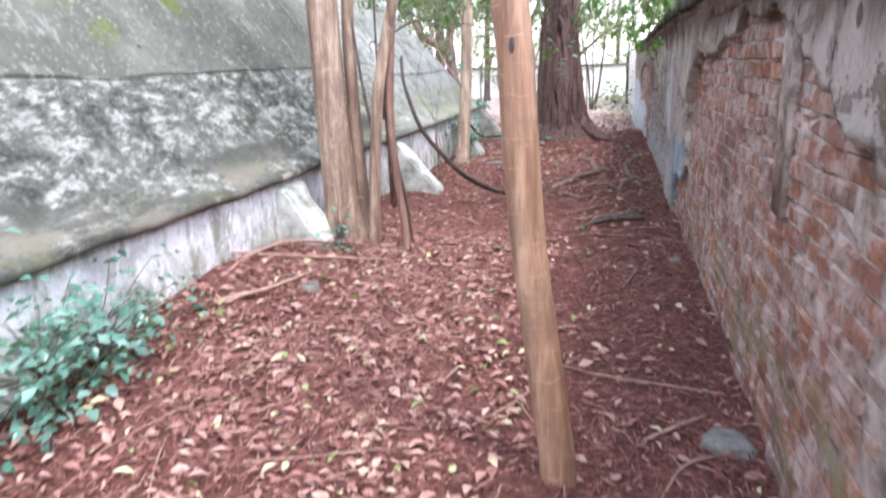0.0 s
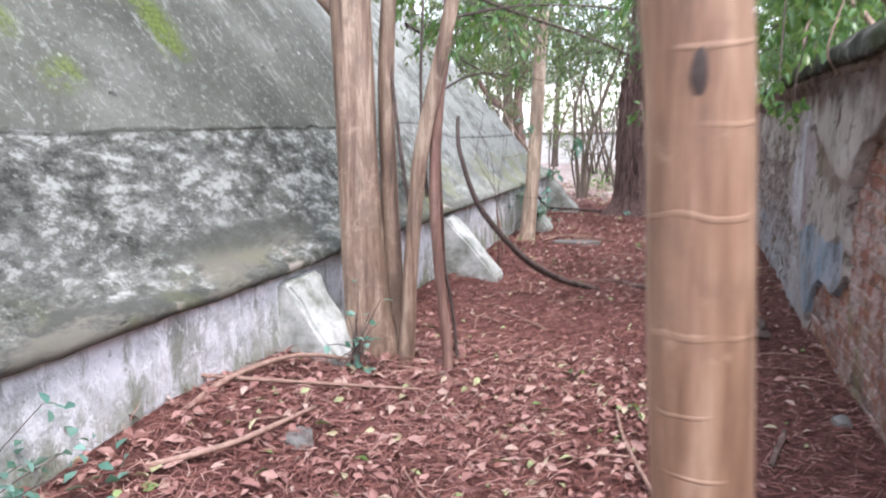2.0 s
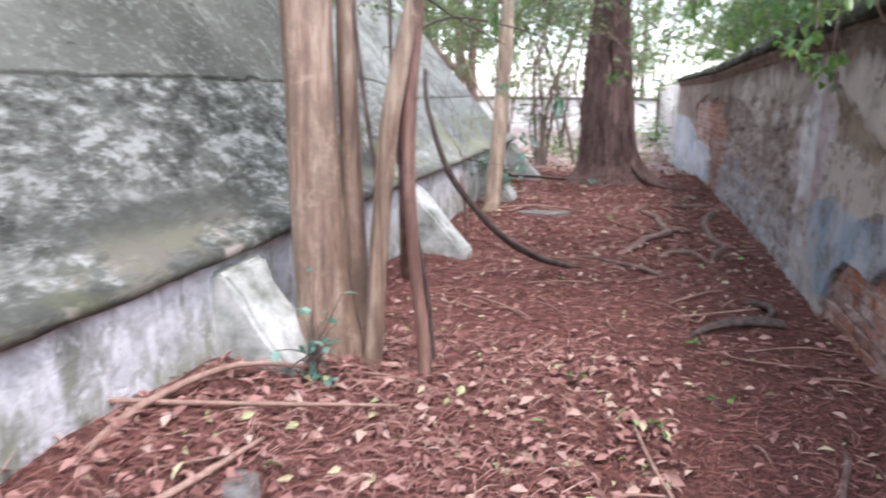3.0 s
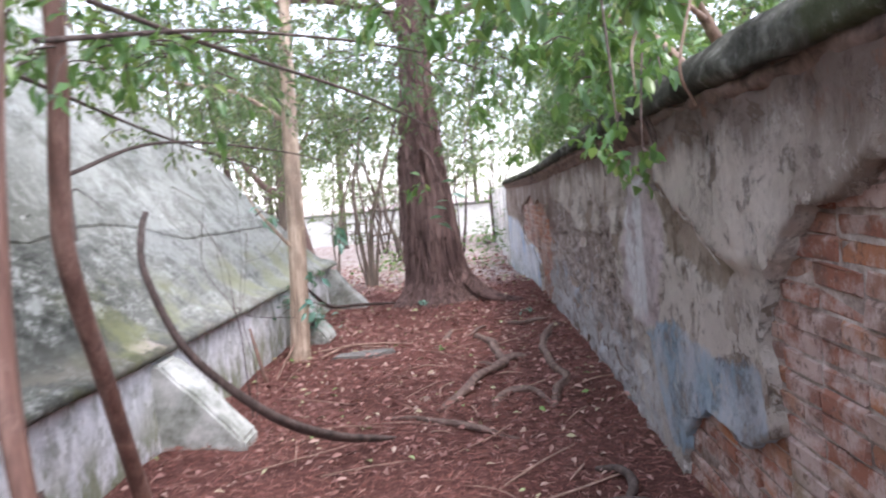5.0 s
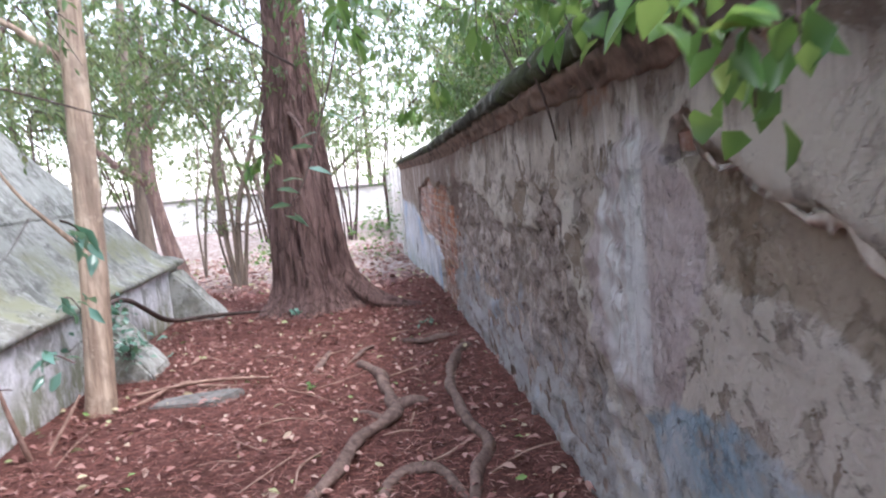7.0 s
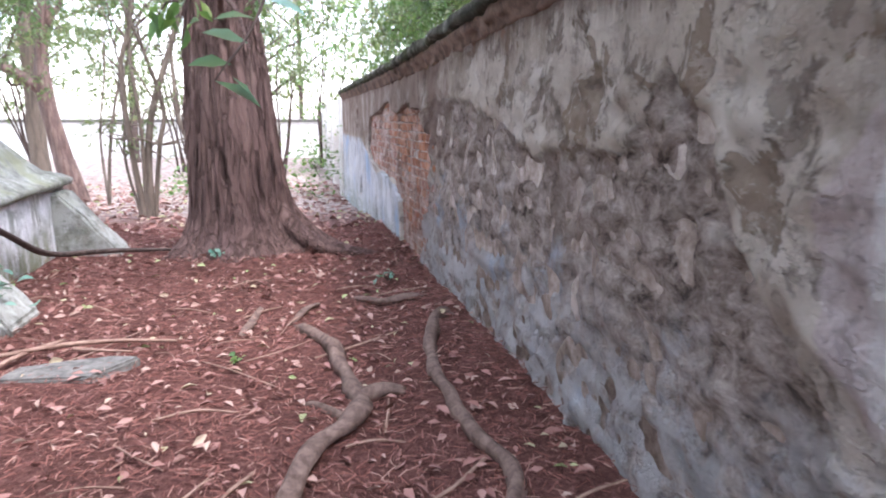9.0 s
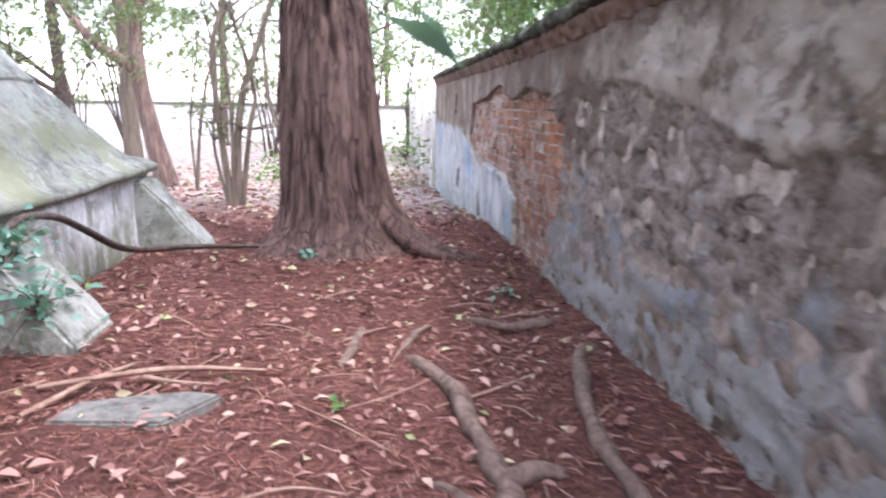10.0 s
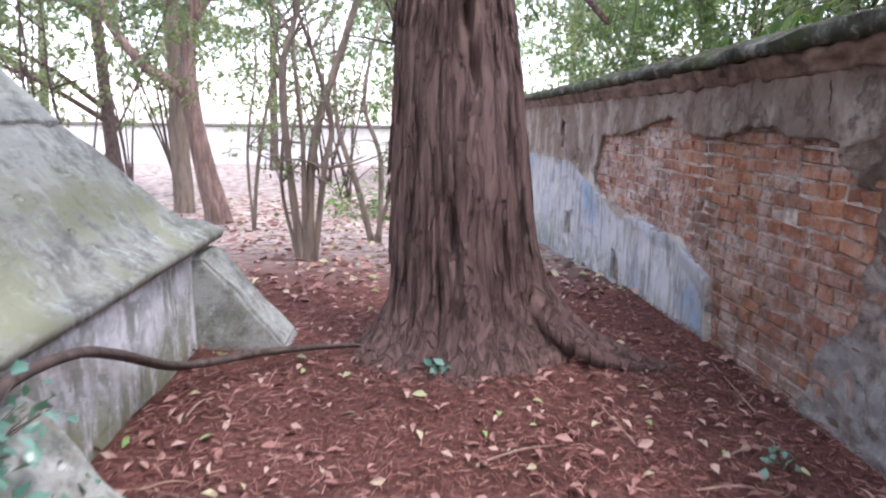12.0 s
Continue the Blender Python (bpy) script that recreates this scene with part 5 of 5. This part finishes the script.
for k, (sx, sy, lo, hi, n) in enumerate(((3.2, 20.0, (1.3, 15.5, 1.6), (5.5, 25.0, 5.2), 150), (-6.9, 17.2, (-7.0, 15.2, 2.5), (-2.2, 19.5, 5.0), 120), (-1.2, 17.0, (-2.4, 15.2, 2.3), (0.8, 18.5, 4.8), 70), (-8.5, 27.0, (-13.0, 24.0, 1.0), (-4.0, 31.0, 6.0), 150), (0.5, 30.0, (-3.5, 27.0, 1.3), (4.5, 33.0, 6.5), 150))):
    grove = sapling("tall_shrub", "tall dense leafy shrub under the trees", (sx, sy), 6, hi[2] - 0.5, 470 + k, 0.6, 0.04, False)
    crown(grove, "foliage", cloud(n, lo, hi, 0.5, 480 + k), 54, 0.085 if sy < 19 else 0.125, (FARGREEN, DARKGREEN, FARGREEN, FARGREEN, GREEN)[k], seed=490 + k, twigs=sy < 19)

# ---- far wall and open ground ----
far_wall = tagged(part("wall_distant", box_mesh(-60, 20, 36, 36.3, -0.8, 0.95, 0.02), PALEWALL), "low pale boundary wall in the distance", "wall", kind="structure")
part("coping", box_mesh(-60, 20, 35.9, 36.4, 0.95, 1.07, 0.02), STONE, far_wall)

# ---- roots, branches and stones on the ground ----
def on_ground(rows, lift=0.0):
    return [(x, y, gz(x, y) + dz + lift, r) for x, y, dz, r in rows]


def stick(name, label, category, rows, material, segs=9, lift=0.0, raw=False, extra=()):
    x, y = rows[0][:2]
    q = rows if raw else on_ground(rows, lift)
    if material == ROOT and not raw:
        q = [tuple(v) for v in spline(q, 4)]
        q = [(a + 0.035 * n3(b * 3.3, a, 1), b + 0.03 * n3(a * 4, b * 2, 5), c - 0.012 + 0.02 * n3(b * 4, a, 8), 0.84 * r * (1 + 0.3 * n3(b * 5, a, 3))) for a, b, c, r in q]
    t = thing(name, label, category, (x, y, q[0][2]))
    under("stem", mesh_of(*tube(q, segs, 8, 0.28, 2, 0.12)), material, t)
    for e in extra:
        under("fork", mesh_of(*tube(e if raw else on_ground(e, lift - 0.012), segs, 5, 0.25)), material, t)
    return t


stick("tree_root", "smooth winding surface root in red litter", "root", [(0.40, 10.8, -0.04, 0.035), (0.31, 10.82, 0.02, 0.048), (0.19, 10.55, 0.04, 0.05), (0.11, 10.22, 0.035, 0.047), (0.08, 9.78, 0.03, 0.045), (0.07, 9.48, 0.035, 0.048), (0.11, 9.27, 0.035, 0.045), (0.14, 8.87, 0.03, 0.043), (0.05, 8.6, 0.03, 0.04), (-0.03, 8.36, 0.0, 0.036), (-0.08, 8.1, -0.06, 0.03)], ROOT)
stick("tree_root", "gnarled forked surface root in red litter", "root", [(-0.62, 11.15, -0.03, 0.035), (-0.48, 10.8, 0.03, 0.045), (-0.38, 10.5, 0.045, 0.05), (-0.36, 10.1, 0.035, 0.046), (-0.31, 9.74, 0.045, 0.05), (-0.38, 9.5, 0.05, 0.05), (-0.50, 9.33, 0.045, 0.047), (-0.66, 8.9, 0.03, 0.043), (-0.78, 8.52, 0.01, 0.038), (-0.95, 8.3, -0.06, 0.03)], ROOT,
      extra=([(-0.30, 9.75, 0.04, 0.035), (-0.2, 9.78, 0.05, 0.03), (-0.1, 9.77, 0.02, 0.02)], [(-0.36, 9.52, 0.03, 0.03), (-0.5, 9.75, 0.02, 0.022), (-0.58, 9.85, -0.02, 0.015)]))
stick("tree_root", "arched surface root among red needles", "root", [(-0.47, 8.35, -0.05, 0.028), (-0.42, 8.55, 0.01, 0.033), (-0.34, 8.80, 0.03, 0.036), (-0.20, 8.80, 0.035, 0.036), (-0.10, 8.70, 0.02, 0.033), (-0.05, 8.45, 0.0, 0.03), (0.02, 8.2, -0.05, 0.025)], ROOT)
stick("tree_root", "short thick root stub among red needles", "root", [(-0.90, 10.9, 0.0, 0.025), (-0.87, 11.05, 0.03, 0.03), (-0.80, 11.4, 0.02, 0.022)], ROOT)
stick("tree_root", "low root curving towards the wall", "root", [(-0.2, 11.62, -0.02, 0.03), (-0.12, 11.45, 0.025, 0.034), (0.0, 11.26, 0.035, 0.036), (0.15, 11.28, 0.03, 0.036), (0.32, 11.38, -0.02, 0.03)], ROOT)
stick("dead_branch", "dark dead branch lying on red litter", "branch", [(-0.37, 6.45, 0.01, 0.012), (-0.25, 6.55, 0.04, 0.020), (-0.13, 6.6, 0.06, 0.024), (0.04, 6.64, 0.055, 0.030), (0.19, 6.64, 0.03, 0.026)], DARK_BARK, extra=([(0.08, 6.65, 0.05, 0.026), (0.17, 6.86, 0.06, 0.026), (0.15, 7.05, 0.05, 0.024), (0.04, 7.16, 0.02, 0.015)],))
stick("dead_branch", "brown fallen branch half buried in litter", "branch", [(-1.2, 8.35, 0.0, 0.02), (-0.95, 8.2, 0.03, 0.028), (-0.6, 8.0, 0.03, 0.03), (-0.3, 7.8, 0.0, 0.025)], ROOT)
stick("arched_branch", "dark arched dead branch leaning to the ground", "branch", [(-2.28, 7.35, 1.40, 0.014), (-2.22, 7.15, 1.30, 0.016), (-2.14, 6.98, 1.08, 0.018), (-2.0, 7.05, 0.66, 0.021), (-1.72, 7.35, 0.22, 0.024), (-1.45, 7.65, -0.03, 0.025), (-1.2, 7.85, -0.14, 0.022), (-1.1, 7.9, -0.16, 0.012)], DARK_BARK, raw=True)
stick("long_branch", "long bent dead branch resting on the monument's buttress", "branch", [(-2.50, 11.1, 0.42, 0.016), (-2.53, 11.35, 0.46, 0.021), (-2.54, 11.75, 0.40, 0.021), (-2.54, 12.1, 0.27, 0.022), (-2.50, 12.5, 0.08, 0.023), (-2.40, 12.75, 0.0, 0.023), (-2.15, 13.0, -0.03, 0.022), (-1.8, 13.25, -0.08, 0.018), (-1.45, 13.3, -0.10, 0.012)], DARK_BARK, raw=True)
stick("fallen_stick", "long pale stick in the leaf litter", "stick", [(-2.65, 4.28, 0.05, 0.011), (-2.3, 4.5, 0.05, 0.012), (-1.7, 4.95, 0.06, 0.008)], TWIG)
stick("fallen_stick", "bent reddish stick in the leaf litter", "stick", [(-2.5, 4.0, 0.0, 0.014), (-2.5, 4.35, 0.05, 0.016), (-2.4, 4.8, 0.08, 0.014), (-2.15, 5.1, 0.04, 0.01)], TWIG)
stick("fallen_stick", "upright broken stick leaning on the plinth", "stick", [(-2.42, 9.52, 0.0, 0.014), (-2.45, 9.45, 0.25, 0.014), (-2.48, 9.4, 0.52, 0.01)], TWIG)
stick("fallen_stick", "thin broken stick beside the pale tree", "stick", [(-2.36, 9.6, 0.0, 0.01), (-2.25, 9.7, 0.2, 0.008), (-2.2, 9.75, 0.3, 0.006)], TWIG)
stick("fallen_stick", "forked pale stick lying over the stone slab", "stick", [(-2.15, 10.55, 0.03, 0.012), (-1.85, 10.62, 0.07, 0.014), (-1.6, 10.75, 0.06, 0.016), (-1.25, 10.8, 0.03, 0.008)], TWIG, extra=([(-1.75, 10.66, 0.06, 0.014), (-1.6, 10.6, 0.06, 0.01), (-1.45, 10.62, 0.04, 0.006)], [(-2.1, 10.3, 0.02, 0.012), (-1.95, 10.6, 0.06, 0.01), (-1.85, 10.85, 0.05, 0.007)]))
stick("fallen_stick", "short brown stick in the needle litter", "stick", [(-0.62, 11.0, 0.02, 0.018), (-0.5, 11.25, 0.05, 0.02), (-0.42, 11.4, 0.03, 0.012)], ROOT)
stick("fallen_stick", "crooked stick on the needle litter", "stick", [(-0.45, 4.3, 0.03, 0.009), (-0.62, 4.75, 0.05, 0.008), (-0.7, 5.2, 0.03, 0.005)], TWIG, extra=([(-0.58, 4.65, 0.04, 0.006), (-0.75, 4.6, 0.04, 0.005), (-0.9, 4.45, 0.02, 0.003)],))
stick("fallen_stick", "short thick broken stick", "stick", [(0.0, 4.75, 0.02, 0.014), (0.06, 4.95, 0.05, 0.014), (0.08, 5.05, 0.04, 0.01)], ROOT)
stick("fallen_stick", "brown stick at the plinth's foot", "stick", [(-2.35, 3.6, 0.03, 0.013), (-2.15, 3.9, 0.05, 0.013), (-2.05, 4.4, 0.04, 0.008)], TWIG)
for k in range(100):
    x, y, a, L = rng.uniform(-2.4, 0.3), rng.uniform(1.6, 13), rng.uniform(0, 6.3), rng.uniform(0.15, 0.7)
    r0, b = rng.uniform(0.003, 0.007), rng.normal(0, 0.12)
    if abs(x + 0.27) < 0.2 and abs(y - 2.5) < 0.2:
        continue
    twig = stick("twig", "thin dry twig on the needle litter", "twig", [(x, y, 0.012, r0), (x + L * 0.5 * math.cos(a), y + L * 0.5 * math.sin(a), 0.03, r0 * 0.9), (x + L * math.cos(a + b), y + L * math.sin(a + b), 0.015, r0 * 0.6)], TWIG, 5)
    tagged(twig, group="dry twigs on the litter")


def rock(name, label, at, size, seed, category="stone", material=None):
    bm = bmesh.new()
    bmesh.ops.create_icosphere(bm, subdivisions=3, radius=1.0)
    for v in bm.verts:
        d = v.co.normalized()
        k = 1 + 0.35 * n3(d.x * 1.3 + seed, d.y * 1.3, d.z * 1.3) + 0.12 * n3(d.x * 4 + seed, d.y * 4, d.z * 4)
        c = Vector((max(-0.8, min(0.8, d.x * k)), max(-0.8, min(0.8, d.y * k)), max(-0.7, min(0.7, d.z * k))))
        v.co = Vector((c.x * size[0], c.y * size[1], c.z * size[2]))
    me = bpy.data.meshes.new("mesh")
    bm.to_mesh(me)
    bm.free()
    me.polygons.foreach_set("use_smooth", [True] * len(me.polygons))
    ob = part(name, me, material or STONE)
    ob.location = (at[0], at[1], gz(*at) - size[2] * 0.15)
    ob.rotation_euler = (0, 0, seed)
    return tagged(ob, label, category)


bm = bmesh.new()
slab_z = gz(-1.68, 10.36)
rim = [bm.verts.new((x, y, slab_z + 0.035)) for x, y in ((-2.0, 10.24), (-1.55, 10.2), (-1.37, 10.46), (-1.52, 10.50), (-1.72, 10.47), (-1.93, 10.42))]
top = bm.faces.new(rim)
low_rim = bmesh.ops.extrude_face_region(bm, geom=[top])["geom"]
for v in low_rim:
    if isinstance(v, bmesh.types.BMVert):
        v.co.z -= 0.12
bmesh.ops.recalc_face_normals(bm, faces=list(bm.faces))
bmesh.ops.bevel(bm, geom=list(bm.edges), offset=0.012, segments=2, affect="EDGES")
me = bpy.data.meshes.new("mesh")
bm.to_mesh(me)
bm.free()
tagged(part("stone_slab", me, STONE), "flat broken stone slab sunk in the litter", "slab")
rock("stone", "grey stone at the foot of the wall", (0.36, 2.75), (0.09, 0.12, 0.07), 1.0)
rock("stone", "half-buried stone in the leaf litter", (-2.0, 4.15), (0.10, 0.08, 0.06), 2.2)
rock("stone", "small rubble stone at the wall's foot", (0.35, 5.2), (0.05, 0.07, 0.04), 3.1)

# ---- litter ----
def scatter(n, seed, x0=-2.62, x1=0.47, y0=0.8, y1=17.0, bias=1.0):
    r = np.random.default_rng(seed)
    y = y0 + (y1 - y0) * r.uniform(0, 1, n) ** bias
    x = r.uniform(x0, x1, n)
    ok = (np.hypot(x + 1.05, y - 13.42) > 0.5) & ((x > -2.6) | (y > 13.7))
    x, y = x[ok], y[ok]
    return x, y, ground_z(x, y), r


def flat_leaves(n, seed, size, lift, material, name, label, **kw):
    x, y, z, r = scatter(n, seed, **kw)
    a, p = r.uniform(0, 2 * math.pi, len(x)), r.normal(0.05, 0.22, len(x))
    ways = np.stack([np.cos(a), np.sin(a), p], -1)
    me = leaf_mesh(np.stack([x, y, z + lift + r.uniform(0, 0.02, len(x))], -1), ways, size * r.uniform(0.5, 1.3, len(x)), 0.45, 0.3, 0.12, seed)
    return tagged(part(name, me, material), label, "leaf litter", kind="stuff")


flat_leaves(3000, 101, 0.062, 0.012, DRYLEAF, "leaf_litter", "scattered dry pink, tan and yellow leaves", bias=1.7)
flat_leaves(2300, 102, 0.070, 0.012, DRYLEAF, "leaf_litter", "thick drift of dry leaves beside the monument", x0=-2.6, x1=-0.5, y0=1.5, y1=6.0)
flat_leaves(1000, 104, 0.064, 0.012, DRYLEAF, "leaf_litter", "larger dry leaves scattered over red needles", y0=7.5, y1=13.8)
flat_leaves(2600, 103, 0.11, 0.015, DRYLEAF, "leaf_litter", "pale dry leaves on the open ground beyond", x0=-6, x1=0.4, y0=14.5, y1=24)

x, y, z, r = scatter(85000, 111, y1=15.0, bias=1.25)
n = len(x)
a, L = r.uniform(0, 2 * math.pi, n), r.uniform(0.02, 0.075, n)
c, s = np.cos(a), np.sin(a)
wd = 0.0016
p = np.stack([x, y, z + 0.008 + r.uniform(0, 0.014, n)], -1)
d = np.stack([c * L, s * L, r.normal(0, 0.008, n)], -1)
w = np.stack([-s * wd, c * wd, 0 * s + 0.001], -1)
v = np.stack([p - w, p + w, p + d + w, p + d - w], 1).reshape(-1, 3)
o = np.arange(n)[:, None] * 4 + np.arange(4)
me = bpy.data.meshes.new("mesh")
me.from_pydata(v.tolist(), [], o.tolist())
tagged(part("needle_litter", me, NEEDLE), "red-brown carpet of fallen conifer needles", "needle litter", kind="stuff")

def straw(n, seed, lo, hi, width, name, label, **kw):
    x, y, z, r = scatter(n, seed, **kw)
    m = len(x)
    a, L = r.uniform(0, 2 * math.pi, m), r.uniform(lo, hi, m)
    c, s = np.cos(a), np.sin(a)
    p = np.stack([x, y, z + 0.012 + r.uniform(0, 0.03, m)], -1)
    d = np.stack([c * L, s * L, r.normal(0, 0.02, m)], -1)
    w = np.stack([-s * width, c * width, 0 * s + width * 0.5], -1)
    q = p + d * 0.5 + np.stack([0 * c, 0 * c, 0.01 * np.ones(m)], -1) + w * 3 * r.normal(0, 1, (m, 1))
    v = np.stack([p - w, p + w, q + w, q - w, p + d + w * 0.4, p + d - w * 0.4], 1).reshape(-1, 3)
    o = np.arange(m)[:, None] * 6
    me = bpy.data.meshes.new("mesh")
    me.from_pydata(v.tolist(), [], np.concatenate([o + (0, 1, 2, 3), o + (3, 2, 4, 5)]).tolist())
    return tagged(part(name, me, STRAW), label, "needle litter", kind="stuff")


straw(5200, 131, 0.05, 0.16, 0.0016, "dry_straw", "heap of pinkish dry straw and conifer sprays", x0=-2.6, x1=-0.9, y0=2.5, y1=6.2)
straw(3500, 132, 0.05, 0.12, 0.0013, "dry_straw", "scattered dry straw over the needle carpet", y0=2.0, y1=14.0)

# ---- green plants ----
def plant(name, label, at, n, size, spread, seed, material=None, lift=0.05, low=0.0):
    r = np.random.default_rng(seed)
    x, y = at[:2]
    z = at[2] if len(at) > 2 else gz(x, y)
    t = thing(name, label, "plant", (x, y, z))
    P, W = [], []
    for k in range(n):
        q = np.array((x, y, z)) + r.normal(0, 1, 3) * spread
        q[2] = max(q[2], gz(q[0], q[1]) + lift)
        P.append(q)
        W.append(r.normal(0, 1, 3) * (1, 1, 0.4) + (0, 0, low))
    under("leaves", leaf_mesh(P, W, size * r.uniform(0.6, 1.3, n), 0.6, 0.15, 0.15, seed), material or IVY, t)
    tw = [tube([(x + r.normal(0, 0.02), y + r.normal(0, 0.02), z - 0.05, 0.004), (*(np.array((x, y, z)) * 0.5 + q * 0.5), 0.003), (*q, 0.002)], 4, 3, 0) for q in P[:: max(1, n // 24)]]
    tagged(under("fine_stems", mesh_of(*joined(tw)), DARK_BARK, t), kind="stuff")
    return t


plant("ivy_plant", "bluish-green creeping plant at the plinth's foot", (-2.42, 2.42, 0.14), 620, 0.065, (0.12, 0.40, 0.15), 201)
plant("ivy_plant", "bluish-green creeping plant at the plinth's foot", (-2.47, 2.85, 0.12), 200, 0.055, (0.08, 0.25, 0.13), 205)
plant("ivy_plant", "small ivy sprig beside the first buttress", (-2.12, 5.0, 0.1), 34, 0.06, (0.06, 0.08, 0.12), 202)
plant("ivy_plant", "ivy growing over the third buttress", (-2.47, 11.0, 0.36), 130, 0.065, (0.07, 0.18, 0.07), 203)
plant("ivy_plant", "pale bluish ivy trailing over the third buttress", (-2.30, 10.95, 0.14), 90, 0.07, (0.09, 0.12, 0.07), 206)
plant("seedling", "tiny green seedling at the evergreen's foot", (-1.2, 12.85), 14, 0.07, (0.06, 0.06, 0.02), 204)
plant("seedling", "tiny green seedling beside the wall", (0.12, 11.9), 12, 0.05, (0.05, 0.05, 0.02), 207)
for k, (sx, sy) in enumerate(((-1.0, 5.6), (-0.6, 5.2), (-0.3, 5.5), (-0.9, 10.4), (-0.35, 6.2))):
    tagged(plant("seedling", "small green seedling in the needle litter", (sx, sy), 6, 0.045, (0.03, 0.03, 0.02), 220 + k, GREEN), group="seedlings in the litter")
plant("bush", "bright green bush beside the far wall", (-0.1, 21.5, 0.1), 420, 0.10, (0.35, 0.5, 0.35), 231, GREEN)
plant("bush", "low green bush on the open ground", (-2.2, 21.5, -0.25), 340, 0.11, (0.55, 0.5, 0.22), 232, GREEN)

young = sapling("young_shrub", "young shrub with thin twigs and bluish leaves", (-2.2, 8.5), 2, 1.5, 71, 0.25, 0.006, False)
crown(young, "foliage", [(-1.55, 8.3, 0.65, 0.25), (-1.4, 7.9, 1.25, 0.22), (-1.75, 8.6, 0.9, 0.2), (-2.0, 8.2, 1.3, 0.25)], 14, 0.10, IVY, seed=72)

spray = tree("hanging_twig", "thin hanging twig with pale bluish-green leaves", (-0.3, 8.9, 2.3), [
    ([(-0.3, 8.9, 2.6, 0.006), (-0.45, 8.8, 1.9, 0.005), (-0.62, 8.62, 1.35, 0.004), (-0.74, 8.58, 1.16, 0.002)], 5, {})], DARK_BARK, "twig")
under("leaves", leaf_mesh([(-0.74, 8.58, 1.16), (-0.70, 8.60, 1.20), (-0.66, 8.60, 1.25), (-0.70, 8.58, 1.17), (-0.62, 8.62, 1.36), (-0.64, 8.62, 1.31), (-0.58, 8.66, 1.45), (-0.52, 8.72, 1.6), (-0.55, 8.7, 1.52)],
                          [(0.8, 0.1, -0.35), (-0.8, -0.1, 0.05), (-0.7, 0.2, 0.25), (0.5, 0.1, -0.5), (0.8, 0.1, -0.2), (-0.8, 0.2, 0.1), (-0.7, 0.1, 0.1), (0.7, 0.1, -0.2), (-0.8, 0, -0.1)], [0.12, 0.10, 0.11, 0.08, 0.11, 0.10, 0.11, 0.10, 0.1], 0.42, 0.12, 0.15, 81), IVY, spray)

# ---- bricks ----
def brick_mesh(seed, L=0.222, H=0.064):
    r = np.random.default_rng(seed)
    c = 0.007
    f = [(-0.0, -L / 2 + c, -H / 2 + c), (0, L / 2 - c, -H / 2 + c), (0, L / 2 - c, H / 2 - c), (0, -L / 2 + c, H / 2 - c)]
    b = [(0.008, -L / 2, -H / 2), (0.008, L / 2, -H / 2), (0.008, L / 2, H / 2), (0.008, -L / 2, H / 2)]
    k = [(0.05, y, z) for _, y, z in b]
    v = np.array(f + b + k) + np.vstack([r.normal(0, 0.004, (8, 3)), np.zeros((4, 3))])
    faces = [(3, 2, 1, 0)] + [(i, (i + 1) % 4, 4 + (i + 1) % 4, 4 + i) for i in range(4)] + [(4 + i, 4 + (i + 1) % 4, 8 + (i + 1) % 4, 8 + i) for i in range(4)]
    me = mesh_of(v, faces, False)
    me.materials.append(BRICK)
    return me


FULL, HALF = [brick_mesh(300 + i) for i in range(6)], [brick_mesh(320 + i, 0.105) for i in range(4)]


def lay_bricks(y0, y1, z0, z1, parent, limit):
    r = np.random.default_rng(5)
    spots = []
    for row in range(int((z1 - z0) / 0.075)):
        z, y = z0 + 0.0375 + row * 0.075, y0 + (0.115 if row % 2 else 0.0)
        while y < y1:
            half = r.uniform() < 0.18
            L = 0.117 if half else 0.234
            spots.append((y + L / 2, z, half))
            y += L
    sy, sz = np.array([s[0] for s in spots]), np.array([s[1] for s in spots])
    d = bare(sy, sz, ragged(sy, sz))
    made = 0
    for (y, z, half), dist in zip(spots, d):
        if dist > 0.10 or z < gz(0.45, y) - 0.06 or made >= limit or z > wall_top(y) - 0.1:
            continue
        pool = HALF if half else FULL
        ob = part("brick", pool[made % len(pool)], None, parent)
        ob.location = (0.479 + r.normal(0, 0.004) - 0.006 * max(0, n3(y * 2, z * 2)), y, z)
        ob.rotation_euler = (r.normal(0, 0.012), 0, r.normal(0, 0.012))
        made += 1


lay_bricks(1.8, 7.1, -0.22, 1.55, walls[0], 500)
lay_bricks(11.9, 16.3, -0.24, 1.4, walls[1], 300)
